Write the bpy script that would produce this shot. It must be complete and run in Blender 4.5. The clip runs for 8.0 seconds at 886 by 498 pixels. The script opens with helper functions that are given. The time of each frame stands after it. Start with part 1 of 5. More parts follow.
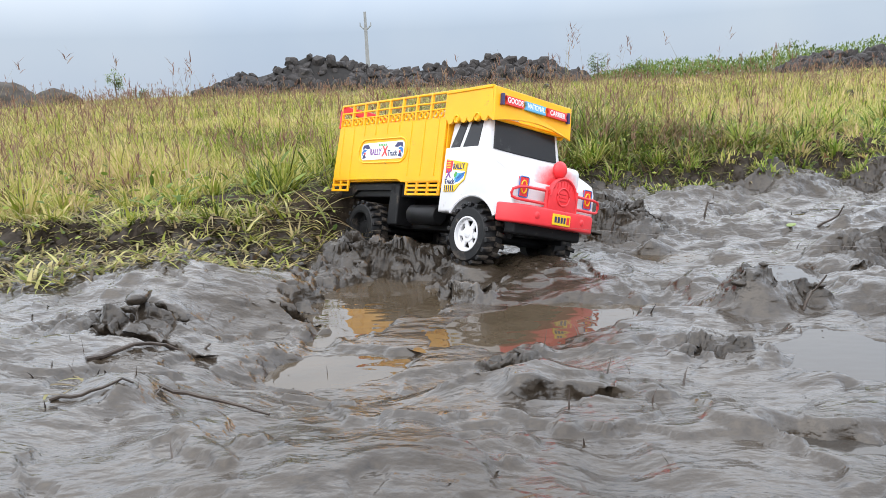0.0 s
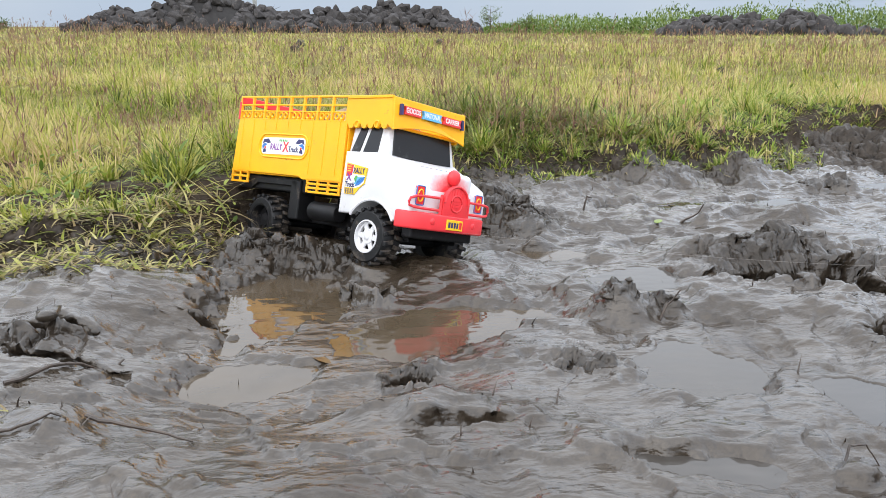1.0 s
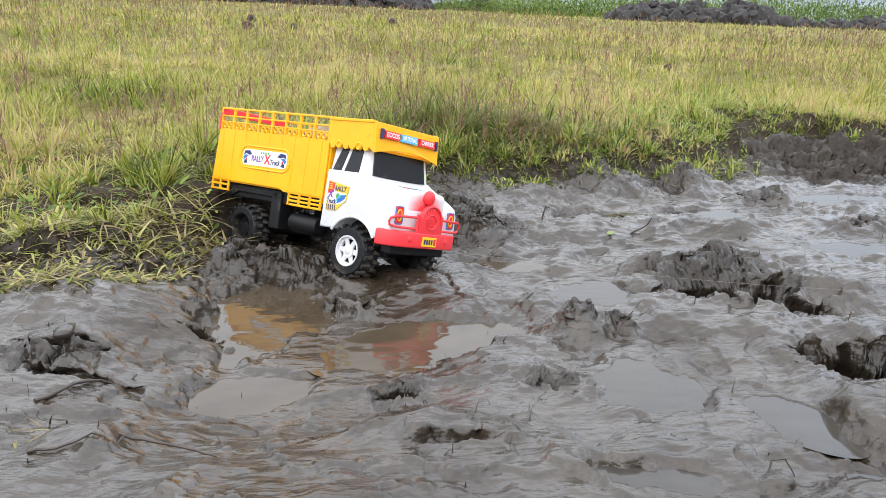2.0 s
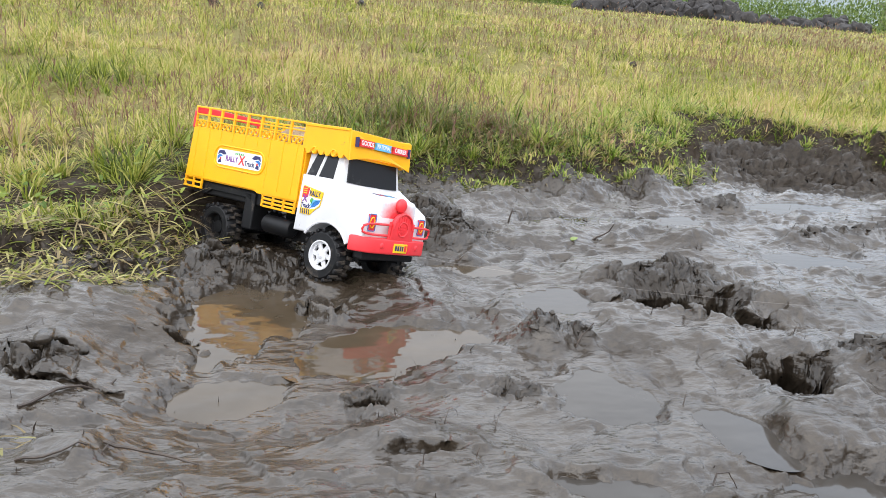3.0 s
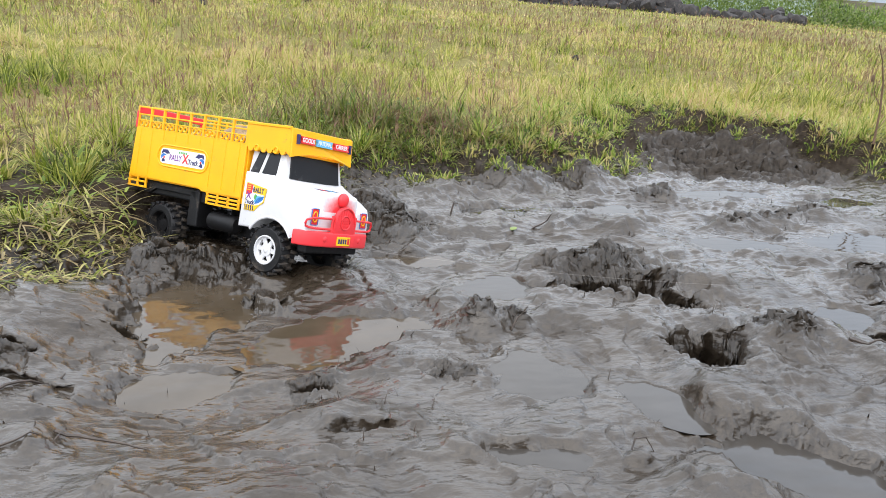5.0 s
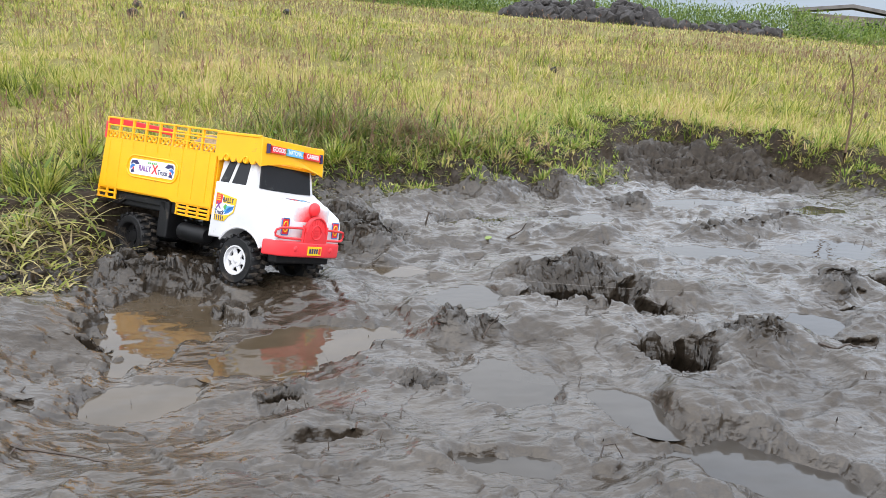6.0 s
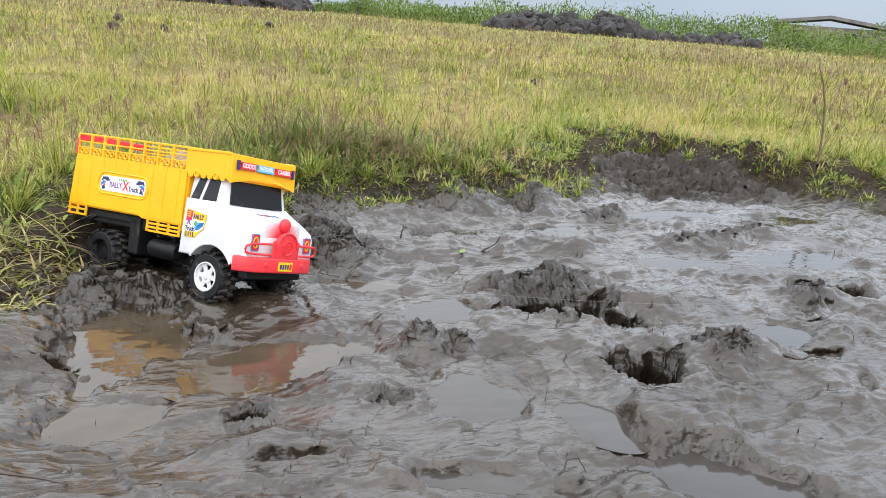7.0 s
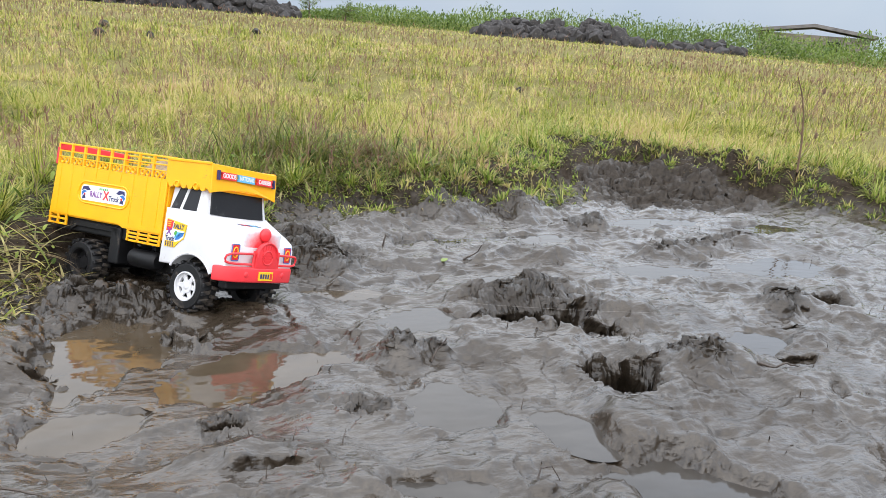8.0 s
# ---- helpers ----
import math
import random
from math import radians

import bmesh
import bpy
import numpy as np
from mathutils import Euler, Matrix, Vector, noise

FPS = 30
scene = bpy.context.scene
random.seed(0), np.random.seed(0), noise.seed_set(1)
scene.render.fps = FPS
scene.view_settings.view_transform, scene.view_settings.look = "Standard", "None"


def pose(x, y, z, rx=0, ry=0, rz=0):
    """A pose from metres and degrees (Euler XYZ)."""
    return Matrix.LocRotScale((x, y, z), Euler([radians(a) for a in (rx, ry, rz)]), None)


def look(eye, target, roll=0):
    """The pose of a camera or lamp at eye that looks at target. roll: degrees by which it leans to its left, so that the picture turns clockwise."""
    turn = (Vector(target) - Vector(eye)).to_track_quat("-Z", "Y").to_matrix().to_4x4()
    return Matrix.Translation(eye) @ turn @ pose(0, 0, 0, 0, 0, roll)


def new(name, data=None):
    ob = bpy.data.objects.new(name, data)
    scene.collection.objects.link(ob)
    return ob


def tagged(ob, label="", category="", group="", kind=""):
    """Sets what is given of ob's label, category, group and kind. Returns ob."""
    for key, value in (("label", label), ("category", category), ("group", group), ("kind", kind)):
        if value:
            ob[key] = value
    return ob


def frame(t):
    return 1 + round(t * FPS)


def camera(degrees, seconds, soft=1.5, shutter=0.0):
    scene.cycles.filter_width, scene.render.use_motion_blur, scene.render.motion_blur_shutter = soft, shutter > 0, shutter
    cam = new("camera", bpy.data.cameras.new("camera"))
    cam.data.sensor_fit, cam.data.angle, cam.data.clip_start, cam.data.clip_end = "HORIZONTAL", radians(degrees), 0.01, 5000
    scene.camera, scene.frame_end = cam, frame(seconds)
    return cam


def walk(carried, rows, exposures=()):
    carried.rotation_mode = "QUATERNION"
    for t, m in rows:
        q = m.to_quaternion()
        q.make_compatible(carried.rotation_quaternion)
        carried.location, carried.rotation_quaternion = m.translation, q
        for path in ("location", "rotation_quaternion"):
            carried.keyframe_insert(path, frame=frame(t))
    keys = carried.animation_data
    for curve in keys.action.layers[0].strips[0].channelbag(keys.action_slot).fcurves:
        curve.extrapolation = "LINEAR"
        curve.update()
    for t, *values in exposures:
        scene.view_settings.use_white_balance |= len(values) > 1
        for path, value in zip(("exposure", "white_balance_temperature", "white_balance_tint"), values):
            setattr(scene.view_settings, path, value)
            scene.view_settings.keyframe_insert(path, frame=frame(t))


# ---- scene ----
cam = camera(61.0, 8.0, soft=0.65)
PATH = [
    (0, (0.025, 0.011, 0.202), (-0.026, 1.965, -0.224), -2.5),
    (0.5, (0.035, -0.016, 0.23), (0.139, 1.918, -0.268), -0.7),
    (1, (0.016, -0.027, 0.271), (0.252, 1.878, -0.292), 0.3),
    (1.5, (-0.012, -0.054, 0.308), (0.305, 1.827, -0.293), 1.2),
    (3, (-0.043, -0.093, 0.373), (0.433, 1.735, -0.285), 5.2),
    (3.5, (-0.055, -0.099, 0.385), (0.469, 1.703, -0.307), 5.0),
    (4, (-0.055, -0.125, 0.386), (0.494, 1.665, -0.317), 4.8),
    (5.5, (-0.027, -0.135, 0.38), (0.589, 1.658, -0.257), 5.0),
    (6, (-0.022, -0.136, 0.378), (0.614, 1.654, -0.248), 4.9),
    (6.5, (-0.013, -0.138, 0.383), (0.643, 1.65, -0.226), 4.8),
    (7, (-0.005, -0.145, 0.386), (0.667, 1.642, -0.21), 4.8),
    (7.5, (0.002, -0.149, 0.392), (0.686, 1.637, -0.194), 4.8),
    (8, (0.003, -0.154, 0.393), (0.705, 1.628, -0.185), 5.0),
]
walk(cam, [(t, look(eye, target, roll)) for t, eye, target, roll in PATH], [(0.0, 0.07), (8.0, 0.07)])

# ---- world and sun ----
SUN_EL, SUN_AZ = 48.0, 205.0
world = bpy.data.worlds.new("world")
scene.world = world
world.use_nodes = True
wn, wl = world.node_tree.nodes, world.node_tree.links
wn.clear()
sky = wn.new("ShaderNodeTexSky")
sky.sky_type, sky.sun_disc = "NISHITA", False
sky.sun_elevation, sky.sun_rotation = radians(SUN_EL), radians(SUN_AZ)
sky.dust_density, sky.air_density = 3.0, 1.0
clouds = wn.new("ShaderNodeTexNoise")
clouds.inputs["Scale"].default_value, clouds.inputs["Detail"].default_value = 2.2, 5.0
cloud_ramp = wn.new("ShaderNodeValToRGB")
cloud_ramp.color_ramp.elements[0].position, cloud_ramp.color_ramp.elements[0].color = 0.3, (5.2, 6.4, 8.2, 1)
cloud_ramp.color_ramp.elements[1].position, cloud_ramp.color_ramp.elements[1].color = 0.72, (7.1, 7.9, 8.9, 1)
wmix = wn.new("ShaderNodeMix")
wmix.data_type = "RGBA"
wmix.inputs["Factor"].default_value = 0.8
wback, wout = wn.new("ShaderNodeBackground"), wn.new("ShaderNodeOutputWorld")
wback.inputs["Strength"].default_value = 0.1
wl.new(clouds.outputs["Fac"], cloud_ramp.inputs["Fac"])
wco, wsep, wup = wn.new("ShaderNodeTexCoord"), wn.new("ShaderNodeSeparateXYZ"), wn.new("ShaderNodeMapRange")
wl.new(wco.outputs["Generated"], wsep.inputs[0])
wl.new(wsep.outputs["Z"], wup.inputs["Value"])
for key, value in (("From Min", 0.07), ("From Max", 0.45), ("To Min", 0.0), ("To Max", 1.0)):
    wup.inputs[key].default_value = value
# the cloud is bluish and dull over the horizon, bright and nearly white overhead
wtint = wn.new("ShaderNodeMix")
wtint.data_type = "RGBA"
wtint.inputs["A"].default_value, wtint.inputs["B"].default_value = (1.0, 1.0, 1.0, 1), (4.5, 4.12, 3.78, 1)
wl.new(wup.outputs[0], wtint.inputs["Factor"])
wgain = wn.new("ShaderNodeVectorMath")
wgain.operation = "MULTIPLY"
wl.new(cloud_ramp.outputs[0], wgain.inputs[0])
wl.new(wtint.outputs["Result"], wgain.inputs[1])
wl.new(sky.outputs[0], wmix.inputs["A"])
wl.new(wgain.outputs[0], wmix.inputs["B"])
wl.new(wmix.outputs["Result"], wback.inputs["Color"])
wl.new(wback.outputs[0], wout.inputs["Surface"])
sun_data = bpy.data.lights.new("sun", "SUN")
sun_data.energy, sun_data.angle, sun_data.color = 0.8, radians(75), (1.0, 0.88, 0.72)
sun = new("sun", sun_data)
az, el = radians(SUN_AZ), radians(SUN_EL)
sun.matrix_world = look((0, 0, 0), (-math.sin(az) * math.cos(el), -math.cos(az) * math.cos(el), -math.sin(el)))


# ---- materials ----
def material(name, color=(0.5, 0.5, 0.5), rough=0.5, metal=0.0, spec=0.5, coat=0.0, coat_rough=0.05, vary=0.0, scale=20.0, bump=0.0,
             bump_scale=60.0, dirt=None, dirt_amount=0.0, dirt_scale=12.0):
    """A procedural surface: base colour with fine and coarse variation, relief, and blotches of dirt."""
    m = bpy.data.materials.new(name)
    m.use_nodes = True
    n, l = m.node_tree.nodes, m.node_tree.links
    b = n["Principled BSDF"]
    b.inputs["Base Color"].default_value = (*color, 1)
    b.inputs["Roughness"].default_value = rough
    b.inputs["Metallic"].default_value = metal
    b.inputs["Specular IOR Level"].default_value = spec
    b.inputs["Coat Weight"].default_value = coat
    b.inputs["Coat Roughness"].default_value = coat_rough
    co = n.new("ShaderNodeTexCoord")
    out = None
    if vary:
        t = n.new("ShaderNodeTexNoise")
        t.inputs["Scale"].default_value, t.inputs["Detail"].default_value = scale, 8.0
        l.new(co.outputs["Object"], t.inputs["Vector"])
        r = n.new("ShaderNodeMapRange")
        r.inputs["From Min"].default_value, r.inputs["From Max"].default_value = 0.3, 0.7
        r.inputs["To Min"].default_value, r.inputs["To Max"].default_value = 1 - vary, 1 + vary
        l.new(t.outputs["Fac"], r.inputs["Value"])
        x = n.new("ShaderNodeVectorMath")
        x.operation = "SCALE"
        x.inputs[0].default_value = color
        l.new(r.outputs[0], x.inputs["Scale"])
        out = x.outputs[0]
    if dirt:
        t = n.new("ShaderNodeTexNoise")
        t.inputs["Scale"].default_value, t.inputs["Detail"].default_value, t.inputs["Roughness"].default_value = dirt_scale, 10.0, 0.7
        l.new(co.outputs["Object"], t.inputs["Vector"])
        r = n.new("ShaderNodeMapRange")
        r.inputs["From Min"].default_value, r.inputs["From Max"].default_value = 0.66 - dirt_amount * 0.3, 0.74 - dirt_amount * 0.25
        l.new(t.outputs["Fac"], r.inputs["Value"])
        x = n.new("ShaderNodeMix")
        x.data_type = "RGBA"
        x.inputs["A"].default_value, x.inputs["B"].default_value = (*color, 1), (*dirt, 1)
        if out:
            l.new(out, x.inputs["A"])
        l.new(r.outputs[0], x.inputs["Factor"])
        out = x.outputs["Result"]
    if out:
        l.new(out, b.inputs["Base Color"])
    if bump:
        t = n.new("ShaderNodeTexNoise")
        t.inputs["Scale"].default_value, t.inputs["Detail"].default_value = bump_scale, 6.0
        l.new(co.outputs["Object"], t.inputs["Vector"])
        k = n.new("ShaderNodeBump")
        k.inputs["Strength"].default_value, k.inputs["Distance"].default_value = bump, 0.002
        l.new(t.outputs["Fac"], k.inputs["Height"])
        l.new(k.outputs[0], b.inputs["Normal"])
    return m


def noise_node(n, l, vec, scale, detail=6.0, rough=0.55, dims="3D"):
    t = n.new("ShaderNodeTexNoise")
    t.noise_dimensions = dims
    t.inputs["Scale"].default_value, t.inputs["Detail"].default_value, t.inputs["Roughness"].default_value = scale, detail, rough
    l.new(vec, t.inputs["Vector"])
    return t.outputs["Fac"]


def ramp_node(n, l, value, *stops):
    r = n.new("ShaderNodeValToRGB")
    e = r.color_ramp.elements
    while len(e) < len(stops):
        e.new(0.5)
    for k, (p, c) in zip(e, stops):
        k.position, k.color = p, (*c, 1)
    l.new(value, r.inputs["Fac"])
    return r.outputs["Color"]


def range_node(n, l, value, a, b, c, d):
    r = n.new("ShaderNodeMapRange")
    for k, v in zip(("From Min", "From Max", "To Min", "To Max"), (a, b, c, d)):
        r.inputs[k].default_value = v
    l.new(value, r.inputs["Value"])
    return r.outputs[0]


def mix_node(n, l, fac, a, b):
    x = n.new("ShaderNodeMix")
    x.data_type = "RGBA"
    l.new(fac, x.inputs["Factor"])
    l.new(a, x.inputs["A"])
    l.new(b, x.inputs["B"])
    return x.outputs["Result"]


def ground_material():
    """Wet grey-brown mud, passing into dull brown earth where the attribute "earth" says so."""
    m = bpy.data.materials.new("wet_mud")
    m.use_nodes = True
    n, l = m.node_tree.nodes, m.node_tree.links
    b = n["Principled BSDF"]
    pos = n.new("ShaderNodeNewGeometry").outputs["Position"]
    at = n.new("ShaderNodeAttribute")
    at.attribute_name = "earth"
    earth = at.outputs["Fac"]
    rt = n.new("ShaderNodeAttribute")
    rt.attribute_name = "rough_clod"
    clod = rt.outputs["Fac"]
    big, fine = noise_node(n, l, pos, 9.0, 8.0), noise_node(n, l, pos, 70.0, 10.0, 0.72)
    mud = ramp_node(n, l, big, (0.3, (0.027, 0.019, 0.012)), (0.5, (0.041, 0.030, 0.020)), (0.7, (0.060, 0.046, 0.032)))
    speck = ramp_node(n, l, fine, (0.36, (0.009, 0.006, 0.004)), (0.44, (0.035, 0.026, 0.018)), (0.8, (0.064, 0.050, 0.035)))
    wet = n.new("ShaderNodeMix")
    wet.data_type = "RGBA"
    wet.inputs["Factor"].default_value = 0.5
    l.new(mud, wet.inputs["A"])
    l.new(speck, wet.inputs["B"])
    dry = ramp_node(n, l, fine, (0.3, (0.016, 0.012, 0.009)), (0.6, (0.054, 0.041, 0.030)), (0.8, (0.10, 0.078, 0.058)))
    # torn mud and hollow insides get a darker colour that stands in for shade
    dark = ramp_node(n, l, fine, (0.35, (0.012, 0.009, 0.006)), (0.7, (0.044, 0.035, 0.027)))
    torn_shade = range_node(n, l, clod, 0.2, 1.0, 0.0, 0.65)
    col = mix_node(n, l, torn_shade, wet.outputs["Result"], dark)
    col = mix_node(n, l, earth, col, dry)
    tt = n.new("ShaderNodeAttribute")
    tt.attribute_name = "thatch"
    col = mix_node(n, l, tt.outputs["Fac"], col, ramp_node(n, l, fine, (0.3, (0.10, 0.095, 0.025)), (0.55, (0.21, 0.18, 0.06)), (0.75, (0.30, 0.24, 0.10))))
    l.new(col, b.inputs["Base Color"])
    patch = range_node(n, l, noise_node(n, l, pos, 22.0, 6.0, 0.6), 0.35, 0.7, 0.25, 0.5)
    add = n.new("ShaderNodeMath")
    add.operation = "MULTIPLY_ADD"
    l.new(earth, add.inputs[0])
    add.inputs[1].default_value = 0.55
    l.new(patch, add.inputs[2])
    add2 = n.new("ShaderNodeMath")
    add2.operation = "MULTIPLY_ADD"
    l.new(clod, add2.inputs[0])
    add2.inputs[1].default_value = 0.12
    l.new(add.outputs[0], add2.inputs[2])
    l.new(add2.outputs[0], b.inputs["Roughness"])
    b.inputs["Specular IOR Level"].default_value = 0.12
    # a film of water that lies on the wettest patches
    film = range_node(n, l, noise_node(n, l, pos, 7.0, 5.0, 0.6), 0.36, 0.52, 0.6, 1.0)
    dry_off = n.new("ShaderNodeMath")
    dry_off.operation = "MULTIPLY"
    l.new(film, dry_off.inputs[0])
    l.new(range_node(n, l, earth, 0.05, 0.5, 1.0, 0.0), dry_off.inputs[1])
    less = n.new("ShaderNodeMath")
    less.operation = "MULTIPLY"
    l.new(dry_off.outputs[0], less.inputs[0])
    l.new(range_node(n, l, clod, 0.3, 1.0, 1.0, 0.6), less.inputs[1])
    l.new(less.outputs[0], b.inputs["Coat Weight"])
    b.inputs["Coat IOR"].default_value = 1.52
    l.new(range_node(n, l, noise_node(n, l, pos, 40.0, 4.0, 0.6), 0.35, 0.65, 0.02, 0.08), b.inputs["Coat Roughness"])
    st = n.new("ShaderNodeMapping")
    st.inputs["Scale"].default_value = (0.5, 1.0, 1.0)
    st.inputs["Rotation"].default_value = (0, 0, 0.25)
    l.new(pos, st.inputs["Vector"])
    rip = noise_node(n, l, st.outputs[0], 68.0, 3.0, 0.42)
    k = n.new("ShaderNodeBump")
    k.inputs["Strength"].default_value, k.inputs["Distance"].default_value = 1.0, 0.0058
    l.new(rip, k.inputs["Height"])
    glint = n.new("ShaderNodeBump")
    glint.inputs["Strength"].default_value, glint.inputs["Distance"].default_value = 0.7, 0.0014
    l.new(noise_node(n, l, st.outputs[0], 210.0, 3.0, 0.5), glint.inputs["Height"])
    l.new(k.outputs[0], glint.inputs["Normal"])
    l.new(glint.outputs[0], b.inputs["Coat Normal"])
    k2 = n.new("ShaderNodeBump")
    k2.inputs["Strength"].default_value, k2.inputs["Distance"].default_value = 0.6, 0.0022
    l.new(noise_node(n, l, pos, 230.0, 6.0, 0.62), k2.inputs["Height"])
    l.new(k.outputs[0], k2.inputs["Normal"])
    l.new(k2.outputs[0], b.inputs["Normal"])
    return m


def water_material(name, low, high):
    """Shallow brown puddle water: muddy body under a clear, gently rippled surface."""
    m = bpy.data.materials.new(name)
    m.use_nodes = True
    n, l = m.node_tree.nodes, m.node_tree.links
    b = n["Principled BSDF"]
    pos = n.new("ShaderNodeNewGeometry").outputs["Position"]
    c = ramp_node(n, l, noise_node(n, l, pos, 14.0, 6.0), (0.3, low), (0.7, high))
    l.new(c, b.inputs["Base Color"])
    b.inputs["Roughness"].default_value = 0.03
    b.inputs["IOR"].default_value = 1.42
    k = n.new("ShaderNodeBump")
    k.inputs["Strength"].default_value, k.inputs["Distance"].default_value = 0.45, 0.002
    st = n.new("ShaderNodeMapping")
    st.inputs["Scale"].default_value = (0.5, 1.0, 1.0)
    l.new(pos, st.inputs["Vector"])
    l.new(noise_node(n, l, st.outputs[0], 38.0, 2.0, 0.45), k.inputs["Height"])
    l.new(k.outputs[0], b.inputs["Normal"])
    return m


def blade_material(name, *colors, rough=0.55, patch=None):
    """Leaves: every island takes its own colour from the ramp; broad patches shift the ramp over the field."""
    m = bpy.data.materials.new(name)
    m.use_nodes = True
    n, l = m.node_tree.nodes, m.node_tree.links
    b = n["Principled BSDF"]
    g = n.new("ShaderNodeNewGeometry")
    fac = g.outputs["Random Per Island"]
    if patch:
        x = n.new("ShaderNodeMath")
        x.operation = "MULTIPLY_ADD"
        l.new(fac, x.inputs[0])
        x.inputs[1].default_value = 0.6
        l.new(range_node(n, l, noise_node(n, l, g.outputs["Position"], patch, 4.0), 0.33, 0.67, -0.06, 0.40), x.inputs[2])
        broad = n.new("ShaderNodeMath")
        broad.operation = "ADD"
        l.new(x.outputs[0], broad.inputs[0])
        l.new(range_node(n, l, noise_node(n, l, g.outputs["Position"], patch * 0.22, 3.0), 0.35, 0.65, -0.10, 0.12), broad.inputs[1])
        fac = broad.outputs[0]
    step = 1.0 / (len(colors) - 1)
    l.new(ramp_node(n, l, fac, *[(i * step, c) for i, c in enumerate(colors)]), b.inputs["Base Color"])
    b.inputs["Roughness"].default_value = rough
    b.inputs["Specular IOR Level"].default_value = 0.3
    back, both = n.new("ShaderNodeBsdfTranslucent"), n.new("ShaderNodeMixShader")
    l.new(b.inputs["Base Color"].links[0].from_socket, back.inputs["Color"])
    both.inputs["Fac"].default_value = 0.35
    l.new(b.outputs[0], both.inputs[1])
    l.new(back.outputs[0], both.inputs[2])
    l.new(both.outputs[0], n["Material Output"].inputs["Surface"])
    return m


MUD = ground_material()
WATER = water_material("muddy_water", (0.050, 0.037, 0.023), (0.080, 0.061, 0.041))
SILTY = water_material("silty_water", (0.036, 0.031, 0.026), (0.052, 0.045, 0.038))
GRASS = blade_material("grass_blades", (0.048, 0.070, 0.010), (0.165, 0.215, 0.025), (0.33, 0.355, 0.06), (0.50, 0.44, 0.145), (0.60, 0.46, 0.24), (0.46, 0.25, 0.17), patch=2.2)
BANK = blade_material("bank_grass_blades", (0.038, 0.062, 0.010), (0.14, 0.22, 0.024), (0.28, 0.37, 0.055), (0.46, 0.48, 0.145), (0.44, 0.35, 0.16))
FRESH = blade_material("uprooted_blades", (0.08, 0.10, 0.015), (0.23, 0.26, 0.04), (0.42, 0.41, 0.11), (0.55, 0.50, 0.22), (0.34, 0.24, 0.11))
STRAW = blade_material("dead_straw", (0.10, 0.075, 0.045), (0.22, 0.17, 0.09), (0.36, 0.29, 0.15), (0.20, 0.22, 0.06))
SEED = blade_material("seed_heads", (0.16, 0.075, 0.06), (0.22, 0.12, 0.085), (0.30, 0.20, 0.11))
THICKET = blade_material("thicket_leaves", (0.05, 0.085, 0.016), (0.11, 0.16, 0.03), (0.20, 0.22, 0.05), (0.17, 0.12, 0.06), (0.30, 0.27, 0.11))
WEED = blade_material("weed_leaves", (0.07, 0.12, 0.018), (0.15, 0.21, 0.03), (0.28, 0.33, 0.06))


# ---- terrain ----
def lattice(ix, iy, seed):
    h = (ix.astype(np.int64) * 374761393 + iy.astype(np.int64) * 668265263 + seed * 1442695041) & 0xFFFFFFFF
    h = ((h ^ (h >> 13)) * 1274126177) & 0xFFFFFFFF
    return ((h ^ (h >> 16)) & 0xFFFF) / 65535.0


def vnoise(x, y, seed=0):
    """Smooth value noise between -1 and 1."""
    ix, iy = np.floor(x), np.floor(y)
    fx, fy = x - ix, y - iy
    fx, fy = fx * fx * fx * (fx * (fx * 6 - 15) + 10), fy * fy * fy * (fy * (fy * 6 - 15) + 10)
    a, b = lattice(ix, iy, seed), lattice(ix + 1, iy, seed)
    c, d = lattice(ix, iy + 1, seed), lattice(ix + 1, iy + 1, seed)
    return 2 * ((a * (1 - fx) + b * fx) * (1 - fy) + (c * (1 - fx) + d * fx) * fy) - 1


def fbm(x, y, scale, octaves=4, gain=0.5, seed=0):
    out, amp, total = 0 * x, 1.0, 0.0
    for i in range(octaves):
        c, s = math.cos(0.7 * i + 0.3), math.sin(0.7 * i + 0.3)
        out = out + amp * vnoise((c * x - s * y) * scale + 17.3 * i, (s * x + c * y) * scale - 9.1 * i, seed + i)
        total += amp
        amp, scale = amp * gain, scale * 2.03
    return out / total


def smooth(a, b, v):
    v = np.clip((v - a) / (b - a), 0, 1)
    return v * v * (3 - 2 * v)


TRUCK = pose(0.0799, 0.822, 0.0318, -15.2, -4.7, -50.4)
WHEEL_R = 0.033
WHEELS = [(0.0, -0.053), (0.0, 0.053), (-0.211, -0.053), (-0.211, 0.053)]

# The line where grass takes over from mud, going from the left to the right.
EDGE_X = [-9, -0.6, -0.37, -0.25, -0.17, -0.13, -0.06, 0.03, 0.15, 0.3, 0.54, 0.73, 0.86, 1.03, 1.15, 1.42, 1.5, 1.56, 1.7, 2.2, 9]
EDGE_Y = [0.9, 0.82, 0.81, 0.79, 0.86, 0.99, 1.0, 1.12, 1.27, 1.31, 1.33, 1.36, 1.43, 1.55, 1.84, 1.86, 1.6, 1.36, 1.16, 1.0, 0.8]

